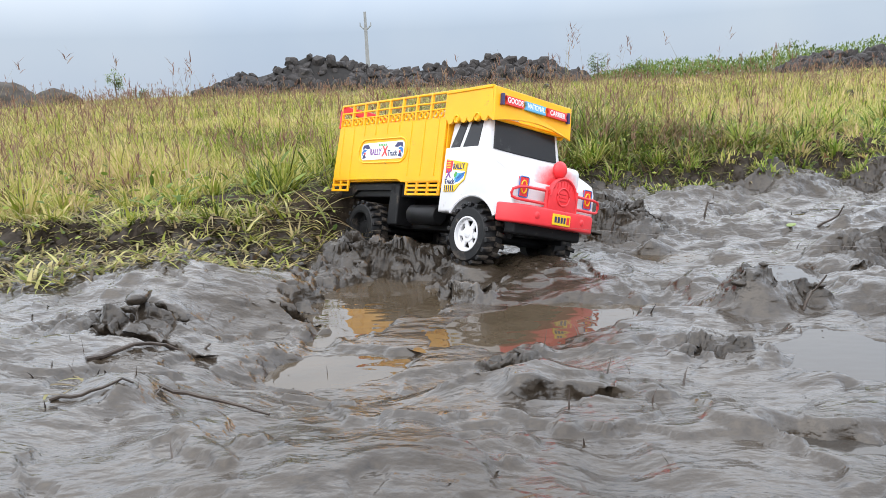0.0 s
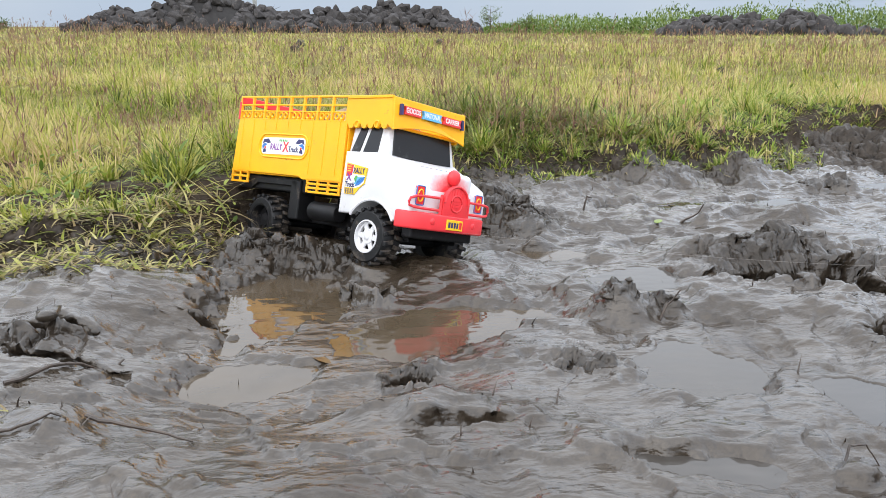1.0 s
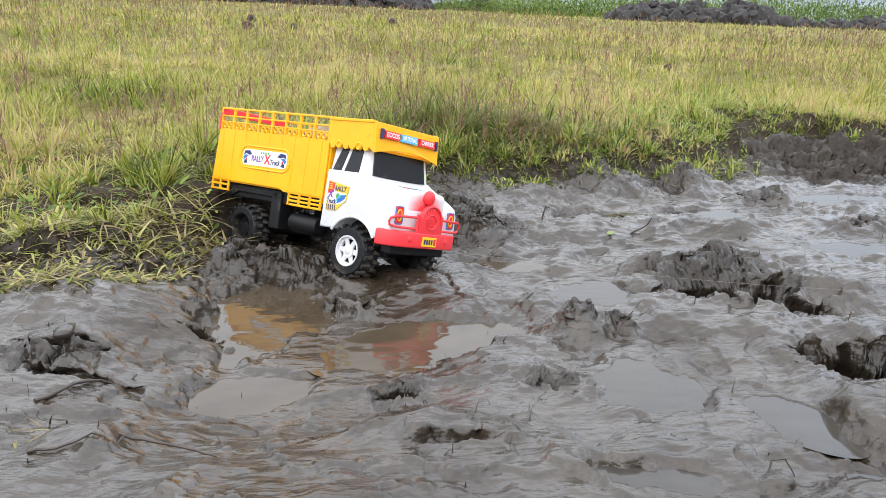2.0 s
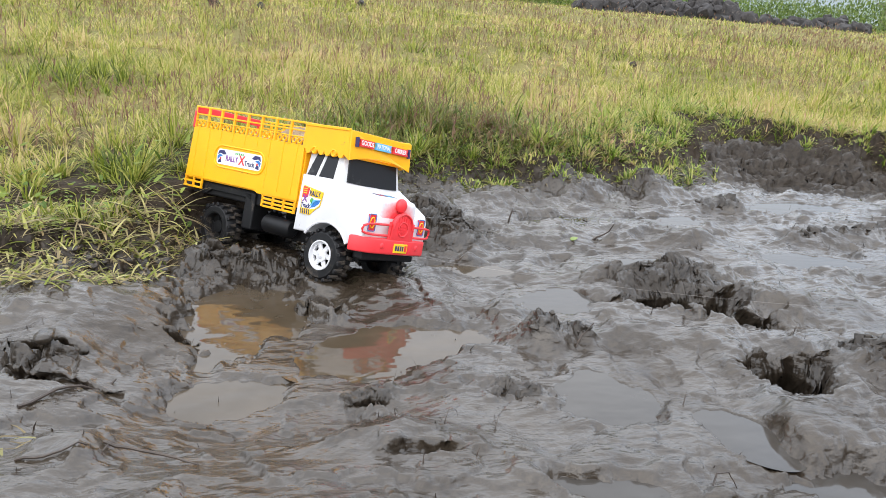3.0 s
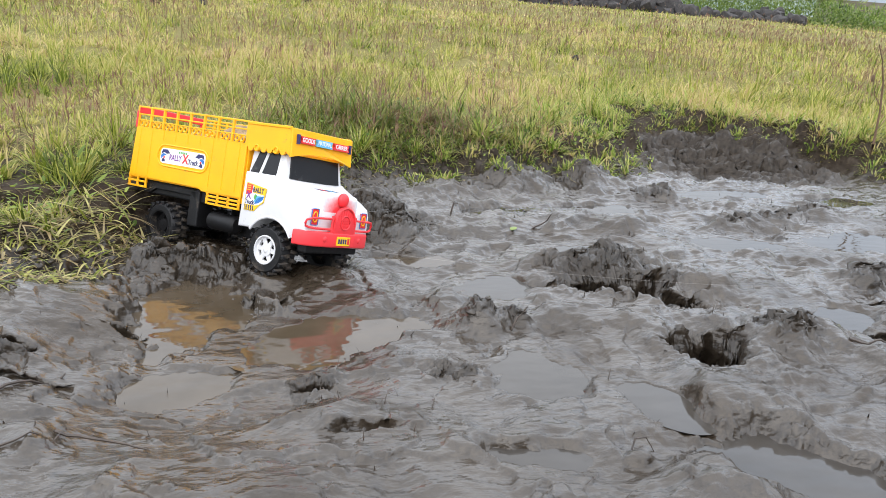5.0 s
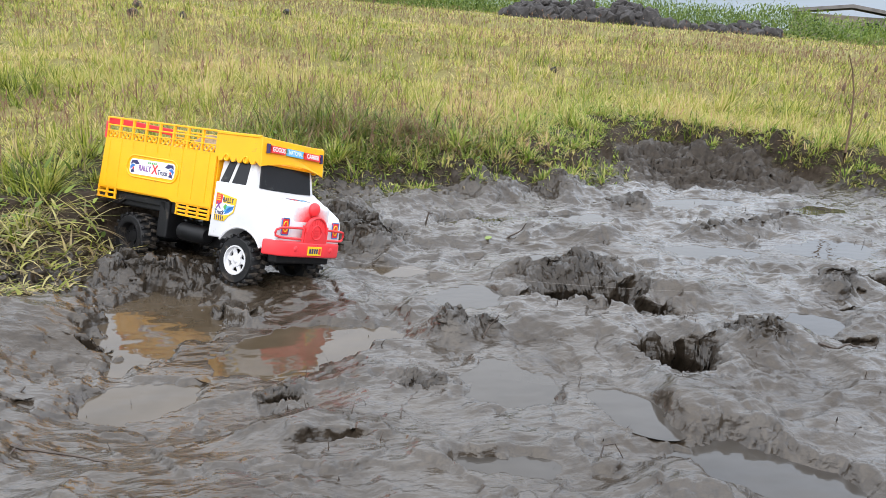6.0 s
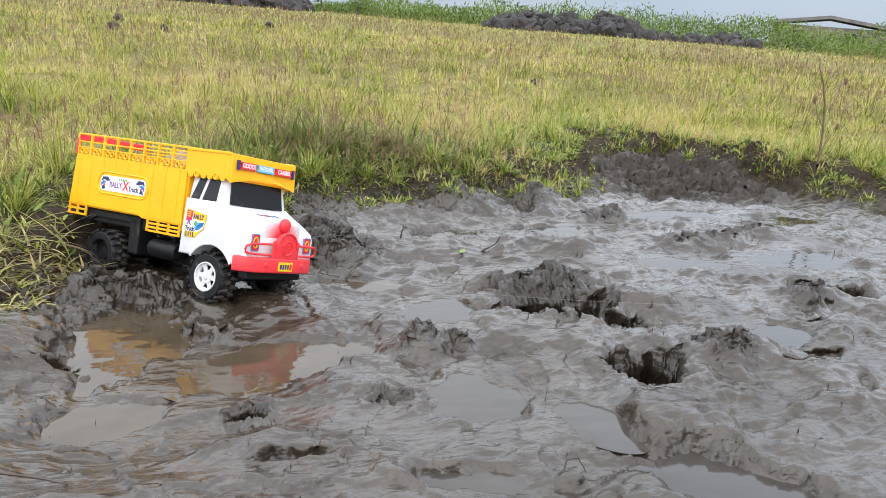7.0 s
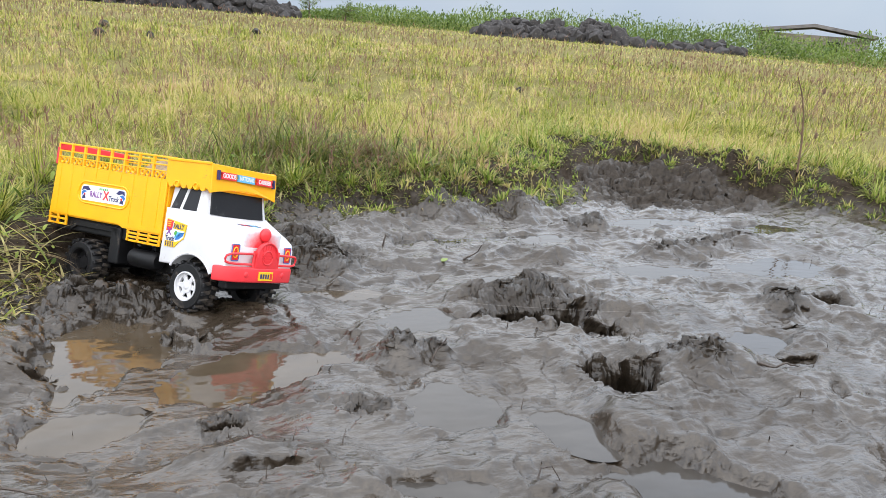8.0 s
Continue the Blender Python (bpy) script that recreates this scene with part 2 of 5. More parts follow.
# Mounds and clods of mud: x, y, half widths, turn in degrees, height.
MOUNDS = [
    (0.105, 0.80, 0.085, 0.060, 30, 0.016), (-0.20, 0.69, 0.075, 0.065, 0, 0.012), (-0.31, 0.70, 0.090, 0.060, 10, 0.012),
    (-0.065, 0.850, 0.095, 0.036, -12, 0.034), (0.02, 0.93, 0.060, 0.030, 10, 0.026), (0.235, 1.00, 0.070, 0.050, -8, 0.034),
    (0.20, 1.10, 0.080, 0.040, 15, 0.026), (0.36, 1.20, 0.075, 0.045, 0, 0.022), (0.58, 1.28, 0.110, 0.040, 12, 0.028), (0.77, 1.30, 0.050, 0.060, 10, 0.040),
    (0.505, 0.795, 0.090, 0.030, -6, 0.034), (0.60, 0.70, 0.050, 0.060, -35, 0.018), (0.88, 0.665, 0.050, 0.032, 15, 0.030),
    (0.262, 0.605, 0.030, 0.022, 10, 0.026), (0.305, 0.602, 0.018, 0.016, 0, 0.016), (0.422, 0.390, 0.040, 0.040, 0, 0.012), (0.33, 0.275, 0.050, 0.040, 25, 0.018),
    (0.065, 0.412, 0.050, 0.026, -20, 0.018), (0.01, 0.735, 0.022, 0.045, 38, 0.018), (0.66, 0.965, 0.060, 0.024, 0, 0.020),
    (0.95, 1.00, 0.100, 0.022, 4, 0.020), (1.10, 1.04, 0.080, 0.030, -10, 0.020), (0.86, 1.19, 0.075, 0.025, 0, 0.024),
    (-0.17, 0.42, 0.040, 0.030, 30, 0.016), (-0.05, 0.30, 0.070, 0.050, 20, 0.012), (0.625, 0.50, 0.050, 0.045, 0, 0.026),
    (0.19, 0.495, 0.036, 0.022, -20, 0.009), (0.055, 0.525, 0.040, 0.020, -15, 0.012), (0.40, 0.60, 0.075, 0.035, -25, 0.014), (0.70, 0.42, 0.06, 0.03, 15, 0.016),
    (0.93, 0.91, 0.028, 0.014, 0, 0.014), (0.52, 0.99, 0.012, 0.008, 0, 0.016), (1.45, 1.60, 0.16, 0.13, 20, 0.050), (1.25, 1.72, 0.14, 0.05, 0, 0.026),
]
# Footprints and hollows: x, y, half widths, turn in degrees, depth.
HOLLOWS = [
    (0.490, 0.715, 0.080, 0.036, -14, 0.040), (0.535, 0.640, 0.050, 0.026, -55, 0.030), (0.497, 0.506, 0.048, 0.052, -15, 0.165),
    (0.080, 0.383, 0.025, 0.008, -12, 0.013), (-0.228, 0.586, 0.034, 0.013, 0, 0.026), (-0.215, 0.530, 0.035, 0.016, 10, 0.012), (0.84, 0.60, 0.040, 0.020, 0, 0.018),
    (1.00, 0.70, 0.050, 0.040, 0, 0.060), (0.066, 0.452, 0.012, 0.014, 0, 0.012), (0.060, 0.505, 0.018, 0.007, -14, 0.012), (-0.122, 0.655, 0.022, 0.011, -25, 0.018), (-0.115, 0.735, 0.012, 0.006, 0, 0.010),
    (0.75, 0.50, 0.03, 0.015, 10, 0.014), (0.455, 0.325, 0.022, 0.010, 0, 0.010), (0.035, 0.715, 0.012, 0.030, 40, 0.012),
]
# Pools of standing water: x, y, half widths, turn in degrees, level.
POOLS = [
    (-0.046, 0.688, 0.080, 0.128, 6, -0.003), (0.110, 0.620, 0.095, 0.048, 18, 0.003), (-0.070, 0.535, 0.048, 0.026, 16, -0.0015), (0.250, 0.868, 0.062, 0.022, -4, -0.006),
    (0.515, 0.872, 0.064, 0.034, 4, -0.002), (0.835, 0.885, 0.062, 0.030, -12, 0.001),
    (0.362, 0.384, 0.022, 0.036, 28, 0.0310), (0.425, 0.282, 0.080, 0.036, -38, 0.0255), (0.275, 0.470, 0.036, 0.040, -30, 0.0205), (0.215, 0.332, 0.042, 0.016, -12, 0.0260),
    (0.335, 0.735, 0.050, 0.028, 12, 0.004), (0.72, 0.555, 0.06, 0.03, 10, 0.018), (1.10, 0.88, 0.09, 0.04, 0, 0.002),
    (0.66, 1.11, 0.09, 0.026, 0, -0.002), (1.03, 1.20, 0.110, 0.026, 6, 0.0), (1.28, 1.14, 0.09, 0.026, 0, 0.001), (0.47, 1.10, 0.07, 0.024, 5, -0.003),
]


# Stretches where the mud is torn and crumbled: x, y, half widths, turn in degrees.
TORN = [(-0.055, 0.850, 0.125, 0.050, -8), (0.235, 1.03, 0.10, 0.085, -5), (-0.25, 0.560, 0.055, 0.030, 10), (0.190, 0.487, 0.030, 0.013, -20), (0.066, 0.457, 0.022, 0.022, 0),
        (0.50, 0.765, 0.10, 0.040, -8), (-0.27, 0.80, 0.19, 0.055, 0), (0.262, 0.607, 0.032, 0.020, 10), (0.307, 0.602, 0.018, 0.014, 0), (1.32, 1.55, 0.33, 0.28, 0),
        (0.95, 1.01, 0.11, 0.020, 4), (0.86, 1.19, 0.08, 0.020, 0), (0.93, 0.915, 0.026, 0.012, 0), (0.88, 0.66, 0.045, 0.03, 15), (0.06, 0.515, 0.030, 0.014, -14),
        (0.60, 0.50, 0.030, 0.045, 20), (0.42, 0.32, 0.035, 0.014, 0), (0.55, 1.33, 0.22, 0.05, 5), (0.02, 0.735, 0.018, 0.03, 38), (1.12, 1.06, 0.10, 0.03, -8)]


def oval(x, y, cx, cy, rx, ry, turn):
    c, s = math.cos(radians(turn)), math.sin(radians(turn))
    u, v = (x - cx) * c + (y - cy) * s, -(x - cx) * s + (y - cy) * c
    return np.sqrt((u / rx) ** 2 + (v / ry) ** 2)


def cells(x, y, scale, seed):
    """Broken cells: the gap to the nearest border between cells, and a height for each cell."""
    x, y = x * scale, y * scale
    ix, iy = np.floor(x), np.floor(y)
    first, second, own = np.full(x.shape, 9.0), np.full(x.shape, 9.0), np.zeros(x.shape)
    for i in (-1, 0, 1):
        for j in (-1, 0, 1):
            cx, cy = ix + i, iy + j
            r = np.hypot(cx + lattice(cx, cy, seed) - x, cy + lattice(cx, cy, seed + 7) - y)
            nearer = r < first
            second = np.where(nearer, first, np.minimum(second, r))
            own = np.where(nearer, lattice(cx, cy, seed + 13), own)
            first = np.where(nearer, r, first)
    return second - first, own


def edge_distance(x, y):
    """How far inside the grass a place lies, along y."""
    d = y - np.interp(x, EDGE_X, EDGE_Y) + 0.06 * fbm(x, y, 9.0, 4, seed=40)
    bare = np.exp(-oval(x, y, -0.27, 0.985, 0.075, 0.035, 5) ** 2)
    bay = np.exp(-oval(x, y, 1.46, 1.64, 0.16, 0.13, 20) ** 4)
    d = d * (1 - bare) - 0.05 * bare
    return d * (1 - bay) - 0.05 * bay


def warp(x, y):
    return x + 0.014 * fbm(x, y, 13.0, 3, seed=5), y + 0.014 * fbm(x, y, 13.0, 3, seed=6)


def terrain(x, y):
    """Height of the ground, how earthy it is, and how torn and rough."""
    d = edge_distance(x, y)
    far = smooth(0.0, 0.18, d)
    near = np.exp(-np.maximum(np.hypot(x - 0.4, y - 0.7) - 1.2, 0) ** 2 / 2.0)
    wx, wy = warp(x, y)
    z = 0.026 - 0.065 * (np.clip(y, 0.1, 0.88) - 0.5)
    z = z - 0.026 * np.exp(-oval(x, y, -0.06, 0.54, 0.15, 0.14, 12) ** 4)
    z = z + 0.012 * smooth(-0.08, -0.25, x) * smooth(0.95, 0.75, y)
    # slimy swells, thin sheets that end in a small step, and a fine chop away from the smooth near bank
    crest = np.abs(fbm(wx, wy, 9.0, 3, seed=50))
    sheets = smooth(0.0, 0.035, fbm(wx, wy, 10.0, 4, 0.55, seed=52)) + 0.7 * smooth(0.05, 0.08, fbm(wx, wy, 19.0, 3, 0.55, seed=54))
    chop = 0.6 + 0.9 * fbm(0.55 * wx + 0.1 * wy, wy - 0.15 * wx, 36.0, 2, 0.4, seed=2) - 0.8 * np.abs(fbm(0.6 * wx, wy, 22.0, 2, seed=4))
    fine = fbm(0.5 * x, y, 90.0, 2, seed=3)
    choppy = 0.22 + 0.78 * smooth(0.12, 0.40, x + 0.25 * (y - 0.6) + 0.10 * fbm(x, y, 5.0, 2, seed=58))
    choppy = choppy * (0.35 + 0.65 * smooth(-0.25, 0.25, fbm(x, y, 8.0, 2, seed=59)))
    z = z + near * (1 - far) * (0.015 * fbm(x, y, 6.0, 3, seed=1) + 0.014 * (0.25 - crest) + 0.0034 * (sheets - 0.8) + choppy * (0.0105 * chop + 0.0012 * fine - 0.004) + 0.0008 * fine)
    rough = smooth(-0.20, -0.02, d) * smooth(0.30, 0.08, d) * (0.55 + 0.6 * fbm(x, y, 7.0, 2, seed=44))
    rough = np.clip(rough, 0, 1)
    for rx0, ry0, rx, ry, turn in TORN:
        rough = np.maximum(rough, smooth(1.45, 0.45, oval(wx, wy, rx0, ry0, rx, ry, turn)))
    broken = 1 + 0.35 * fbm(x, y, 24.0, 3, 0.6, seed=77)
    for mx, my, rx, ry, turn, h in MOUNDS:
        q = oval(wx, wy, mx, my, rx, ry, turn) * broken
        z = z + h * 0.9 * np.exp(-q ** 3 * 0.9)
    ripple_a, ripple_b = fbm(x, y, 26.0, 4, 0.6, seed=8), fbm(x, y, 26.0, 4, 0.6, seed=9)
    for hx, hy, rx, ry, turn, h in HOLLOWS:
        q = oval(wx, wy, hx, hy, rx, ry, turn) * (1 + 0.10 * fbm(x, y, 60.0, 2, seed=78))
        z = z - h * smooth(1.12, 0.72 if h < 0.09 else 0.45, q) + min(0.22 * h, 0.008) * np.exp(-((q - 1.35) / 0.25) ** 2) * np.clip(0.5 + 1.2 * ripple_a, 0, 1.3)
        # hollows count as torn too, so the shade colour darkens their insides
        rough = np.maximum(rough, smooth(1.35, 0.95, q) * min(1.0, h / 0.03))
    for px, py, rx, ry, turn, level in POOLS:
        r = 0.75 * min(rx, ry)
        q = oval(x + r * ripple_a, y + r * ripple_b, px, py, rx, ry, turn)
        keep = smooth(0.80, 1.10 if px < -0.04 and py > 0.6 else 1.55, q)
        z = z * keep + (1 - keep) * np.minimum(z, level - 0.005)
        k = smooth(1.05, 1.30, q) * smooth(2.3, 1.8, q)
        z = z * (1 - k) + k * np.maximum(z, level + 0.0007)
        rough = rough * (0.2 + 0.8 * keep)
    # torn clods: plates of uneven height with deep gaps, in three sizes
    gap_a, own_a = cells(wx + 0.3 * (wy - 0.5), wy * 1.3 + 1.7 * z, 34.0, 101)
    gap_b, own_b = cells(wx, wy * 1.25 + 1.7 * z, 75.0, 131)
    gap_c, own_c = cells(x, y * 1.2 + 1.5 * z, 150.0, 151)
    tear = 0.013 * (own_a - 0.25) * smooth(0.0, 0.45, gap_a) + 0.007 * (own_b - 0.5) * smooth(0.0, 0.5, gap_b) - 0.007 * smooth(0.14, 0.0, gap_a)
    tear = tear - 0.0035 * smooth(0.2, 0.0, gap_b) + 0.0014 * (own_c - 0.5) * smooth(0.0, 0.3, gap_c) + 0.0012 * fbm(x, y + 1.5 * z, 130.0, 2, 0.6, seed=13)
    z = z + rough * near * (0.25 + 0.75 * smooth(0.25, -0.02, d)) * tear
    gap_d, own_d = cells(wx, wy, 13.0, 171)
    z = z + smooth(1.2, 0.7, oval(wx, wy, 1.34, 1.60, 0.34, 0.27, 0)) * (0.045 * (own_d - 0.35) * smooth(0.0, 0.5, gap_d) - 0.012 * smooth(0.2, 0.0, gap_a))
    z = z + 0.018 * smooth(-0.10, 0.0, d) + far * (0.030 + 0.03 * fbm(x, y, 2.2, 3, seed=20)) + 0.022 * smooth(-0.01, 0.04, d)
    reach = np.hypot(x, y)
    z = z + smooth(4, 14, reach) * (0.02 + 0.12 * fbm(x, y, 0.12, 3, seed=23))
    for wxl, wyl in WHEELS:
        c = TRUCK @ Vector((wxl, wyl, 0))
        low = TRUCK.to_3x3() @ Vector((0, 0, -1))
        cx, cy, cz = c.x + low.x * WHEEL_R, c.y + low.y * WHEEL_R, c.z + low.z * WHEEL_R + 0.004
        q = oval(x, y, cx, cy, 0.038, 0.028, -50)
        k = smooth(1.7, 0.8, q)
        z = z * (1 - k) + k * np.minimum(z, cz)
        k2 = smooth(1.0, 0.6, q)
        z = z * (1 - k2) + k2 * np.maximum(z, cz)
    # room under the belly of the truck
    inv = TRUCK.inverted()
    ul = inv[0][0] * x + inv[0][1] * y + inv[0][2] * 0.02 + inv[0][3]
    vl = inv[1][0] * x + inv[1][1] * y + inv[1][2] * 0.02 + inv[1][3]
    belly = smooth(0.22, 0.16, np.abs(ul + 0.105)) * smooth(0.10, 0.055, np.abs(vl))
    roof = TRUCK[2][3] + (ul * TRUCK[2][0] + vl * TRUCK[2][1]) - 0.012
    z = z * (1 - belly) + belly * np.minimum(z, np.maximum(roof, -0.03))
    earth = np.clip(smooth(0.0, 0.10, d) + 0.3 * smooth(-0.10, 0.02, d) + 0.35 * smooth(1.2, 0.8, oval(wx, wy, 1.34, 1.62, 0.36, 0.30, 0)), 0, 1)
    return z, earth, rough


def spread(lo, hi, fine, out_lo, out_hi, slow_lo, slow_hi):
    """Grid lines: even steps from lo to hi, slowly wider steps for a while, then ever wider steps out to the horizon."""
    mid = list(np.arange(lo, hi, fine))
    up, step = [mid[-1] + fine], fine
    while up[-1] < out_hi:
        step *= 1.009 if up[-1] < hi + slow_hi else 1.1
        up.append(up[-1] + step)
    down, step = [lo - fine], fine
    while down[-1] > out_lo:
        step *= 1.009 if down[-1] > lo - slow_lo else 1.1
        down.append(down[-1] - step)
    return np.array(down[::-1] + mid + up)


def ledges(x, y, z, rough):
    """Pushes torn slopes in and out along their height, so that steep mud breaks into overhanging lips."""
    k = np.minimum(rough, 1.0) * np.exp(-np.maximum(np.hypot(x - 0.4, y - 0.7) - 0.9, 0) ** 2)
    wx, wy = warp(x, y)
    over = 0 * x
    for hx, hy, rx, ry, turn, h in HOLLOWS:
        if h < 0.012:
            continue
        q = oval(wx, wy, hx, hy, rx, ry, turn)
        over = over - min(0.75 * ry, 0.022) * smooth(1.8, 1.2, q) * smooth(0.80, 1.02, q) * smooth(0.1, 0.7, (wy - hy) / ry)
    push = 0.014 * fbm(x * 0.45 + 0.1 * y, z * 2.2, 48.0, 3, 0.6, seed=160)
    side = 0.005 * fbm(y, z * 1.2, 55.0, 2, 0.6, seed=165)
    return x + k * side, y + k * push + over


def sheet(name, gx, gy, zs, mat):
    ny, nx = gx.shape
    me = bpy.data.meshes.new(name)
    me.vertices.add(nx * ny)
    me.vertices.foreach_set("co", np.stack([gx.ravel(), gy.ravel(), zs.ravel()], 1).astype(np.float32).ravel())
    i = (np.arange(ny - 1)[:, None] * nx + np.arange(nx - 1)).ravel()
    quads = np.stack([i, i + 1, i + nx + 1, i + nx], 1)
    me.loops.add(quads.size)
    me.loops.foreach_set("vertex_index", quads.ravel().astype(np.int32))
    me.polygons.add(len(quads))
    me.polygons.foreach_set("loop_start", (np.arange(len(quads)) * 4).astype(np.int32))
    me.polygons.foreach_set("use_smooth", np.ones(len(quads), dtype=bool))
    me.update(calc_edges=True)
    me.materials.append(mat)
    return new(name, me)


def attribute(me, name, values):
    a = me.attributes.new(name, "FLOAT", "POINT")
    a.data.foreach_set("value", values.ravel().astype(np.float32))


GX = spread(-0.30, 0.75, 0.0021, -150, 250, 0.3, 1.0)
GY = spread(0.26, 1.02, 0.0023, -60, 320, 0.0, 1.0)
mgx, mgy = np.meshgrid(GX, GY)
gz, gearth, grough = terrain(mgx, mgy)
ground = tagged(sheet("ground", *ledges(mgx, mgy, gz, grough), gz, MUD), "churned wet grey-brown mud passing into a grassy field", "ground", kind="structure")
attribute(ground.data, "earth", gearth)
attribute(ground.data, "rough_clod", grough)
attribute(ground.data, "thatch", 0.85 * smooth(0.25, 0.9, edge_distance(mgx, mgy)))


def blades(name, mat, xs, ys, zs, length, width, rise, bend, rng, segments=3, blunt=0.7, turn=None):
    """Many tapered blades in one mesh: each starts at an angle of rise over the ground and bends down along its length."""
    k = len(xs)
    turn = rng.uniform(0, 2 * math.pi, k) if turn is None else turn
    dx, dy = np.cos(turn), np.sin(turn)
    twist = rng.uniform(-0.5, 0.5, k)
    sx, sy = -np.sin(turn + twist), np.cos(turn + twist)
    rows = []
    cx, cy, cz = xs.copy(), ys.copy(), zs.copy()
    for i in range(segments + 1):
        f = i / segments
        if i:
            angle = rise - bend * (f - 0.5 / segments)
            step = length / segments
            cx, cy, cz = cx + dx * step * np.cos(angle), cy + dy * step * np.cos(angle), cz + step * np.sin(angle)
        half = 0.5 * width * (1 - f) ** blunt * (0.55 + 0.9 * min(f * 2, 1) if blunt < 0.6 else 1.0)
        if i < segments:
            rows += [np.stack([cx - sx * half, cy - sy * half, cz], 1), np.stack([cx + sx * half, cy + sy * half, cz], 1)]
        else:
            rows.append(np.stack([cx, cy, cz], 1))
    tips = np.stack([cx, cy, cz], 1)
    per = 2 * segments + 1
    co = np.stack(rows, 1).reshape(-1, 3)
    base = np.arange(k)[:, None] * per
    quads = np.concatenate([base + np.array([2 * i, 2 * i + 1, 2 * i + 3, 2 * i + 2]) for i in range(segments - 1)], 0) if segments > 1 else np.zeros((0, 4), int)
    tris = base + np.array([2 * segments - 2, 2 * segments - 1, 2 * segments])
    me = bpy.data.meshes.new(name)
    me.vertices.add(len(co))
    me.vertices.foreach_set("co", co.astype(np.float32).ravel())
    loops = np.concatenate([quads.ravel(), tris.ravel()]).astype(np.int32)
    starts = np.concatenate([np.arange(len(quads)) * 4, quads.size + np.arange(k) * 3]).astype(np.int32)
    me.loops.add(len(loops))
    me.loops.foreach_set("vertex_index", loops)
    me.polygons.add(len(starts))
    me.polygons.foreach_set("loop_start", starts)
    me.polygons.foreach_set("use_smooth", np.ones(len(starts), dtype=bool))
    me.update(calc_edges=True)
    me.materials.append(mat)
    return new(name, me), tips


def scatter(rng, count, r0, r1, a0, a1, power):
    """Places in a fan about the origin, thinning outwards."""
    u = rng.uniform(0, 1, count)
    r = (r0 ** power + u * (r1 ** power - r0 ** power)) ** (1 / power)
    a = np.radians(rng.uniform(a0, a1, count))
    return r * np.sin(a), r * np.cos(a), r


def truck_clear(x, y):
    inv = TRUCK.inverted()
    u = inv[0][0] * x + inv[0][1] * y + inv[0][2] * 0.05 + inv[0][3]
    v = inv[1][0] * x + inv[1][1] * y + inv[1][2] * 0.05 + inv[1][3]
    return (u < -0.33) | (u > 0.12) | (np.abs(v) > 0.085)


def tufts(x, y, size, seed):
    """Gathers places into tufts: the moved places, the way out of each tuft, and how far out they lie."""
    ix, iy = np.floor(x / size), np.floor(y / size)
    best, bx, by, own = np.full(x.shape, 9.0), x.copy(), y.copy(), np.zeros(x.shape)
    for i in (-1, 0, 1):
        for j in (-1, 0, 1):
            cx, cy = (ix + i + lattice(ix + i, iy + j, seed)) * size, (iy + j + lattice(ix + i, iy + j, seed + 3)) * size
            r = np.hypot(cx - x, cy - y) / size
            hit = r < best
            best, bx, by = np.where(hit, r, best), np.where(hit, cx, bx), np.where(hit, cy, by)
            own = np.where(hit, lattice(ix + i, iy + j, seed + 5), own)
    return bx + (x - bx) * 0.55, by + (y - by) * 0.55, np.arctan2(y - by, x - bx), best, own


def grow(name, mat, count, r0, r1, power, height, width, seed, keep, label, category, segments=3, sink=0.004, rise=(0.45, 1.55), bend=(0.1, 1.7), lift=0.0, blunt=0.7, fan=(-48, 66), tuft=0.0):
    rng = np.random.default_rng(seed)
    x, y, r = scatter(rng, count, r0, r1, *fan, power)
    out = None
    if tuft:
        x, y, out, off, own = tufts(x, y, tuft, seed + 400)
        out = out + rng.normal(0, 0.7, len(x))
    d = edge_distance(x, y)
    ok = keep(x, y, d, rng) & truck_clear(x, y)
    x, y, r, d = x[ok], y[ok], r[ok], d[ok]
    k = len(x)
    z = terrain(x, y)[0] - sink + lift * rng.uniform(0, 1, k)
    clump = np.clip(0.8 + 0.7 * fbm(x, y, 4.5, 3, seed=31) + 0.35 * fbm(x, y, 15.0, 2, seed=33), 0.3, 1.7)
    h = height * clump * rng.uniform(0.4, 1.3, k) * np.clip(0.5 + d * 2.5, 0.4, 1.0)
    w = width * rng.uniform(0.6, 1.4, k) * np.maximum(1.0, r / 2.4)
    up = rng.uniform(*rise, k)
    if tuft:
        out, off, own = out[ok], off[ok], own[ok]
        h = h * (0.6 + 0.8 * own) * (1.15 - 0.5 * off)
        up = np.clip(1.45 - 1.0 * off + rng.normal(0, 0.35, k), 0.1, 1.6)
    ob, tips = blades(name, mat, x, y, z, h, w, up, rng.uniform(*bend, k), rng, segments, blunt, out)
    return tagged(ob, label, category, kind="stuff"), tips


def seed_heads(tips, size, seed, label):
    """Feathery seed heads on the tips of stalks."""
    rng = np.random.default_rng(seed)
    t = np.repeat(tips, 7, 0)
    k = len(t)
    far = np.maximum(1.0, np.hypot(t[:, 0], t[:, 1]) / 3.0)
    z = t[:, 2] - rng.uniform(0.0, 0.028, k)
    ob, _ = blades("seed_head", SEED, t[:, 0] + rng.normal(0, 0.001, k), t[:, 1] + rng.normal(0, 0.001, k), z, size * rng.uniform(0.5, 1.2, k), 0.0016 * far, rng.uniform(0.6, 1.5, k), rng.uniform(0, 0.8, k), rng, 2, 0.5)
    return tagged(ob, label, "seed heads", kind="stuff")


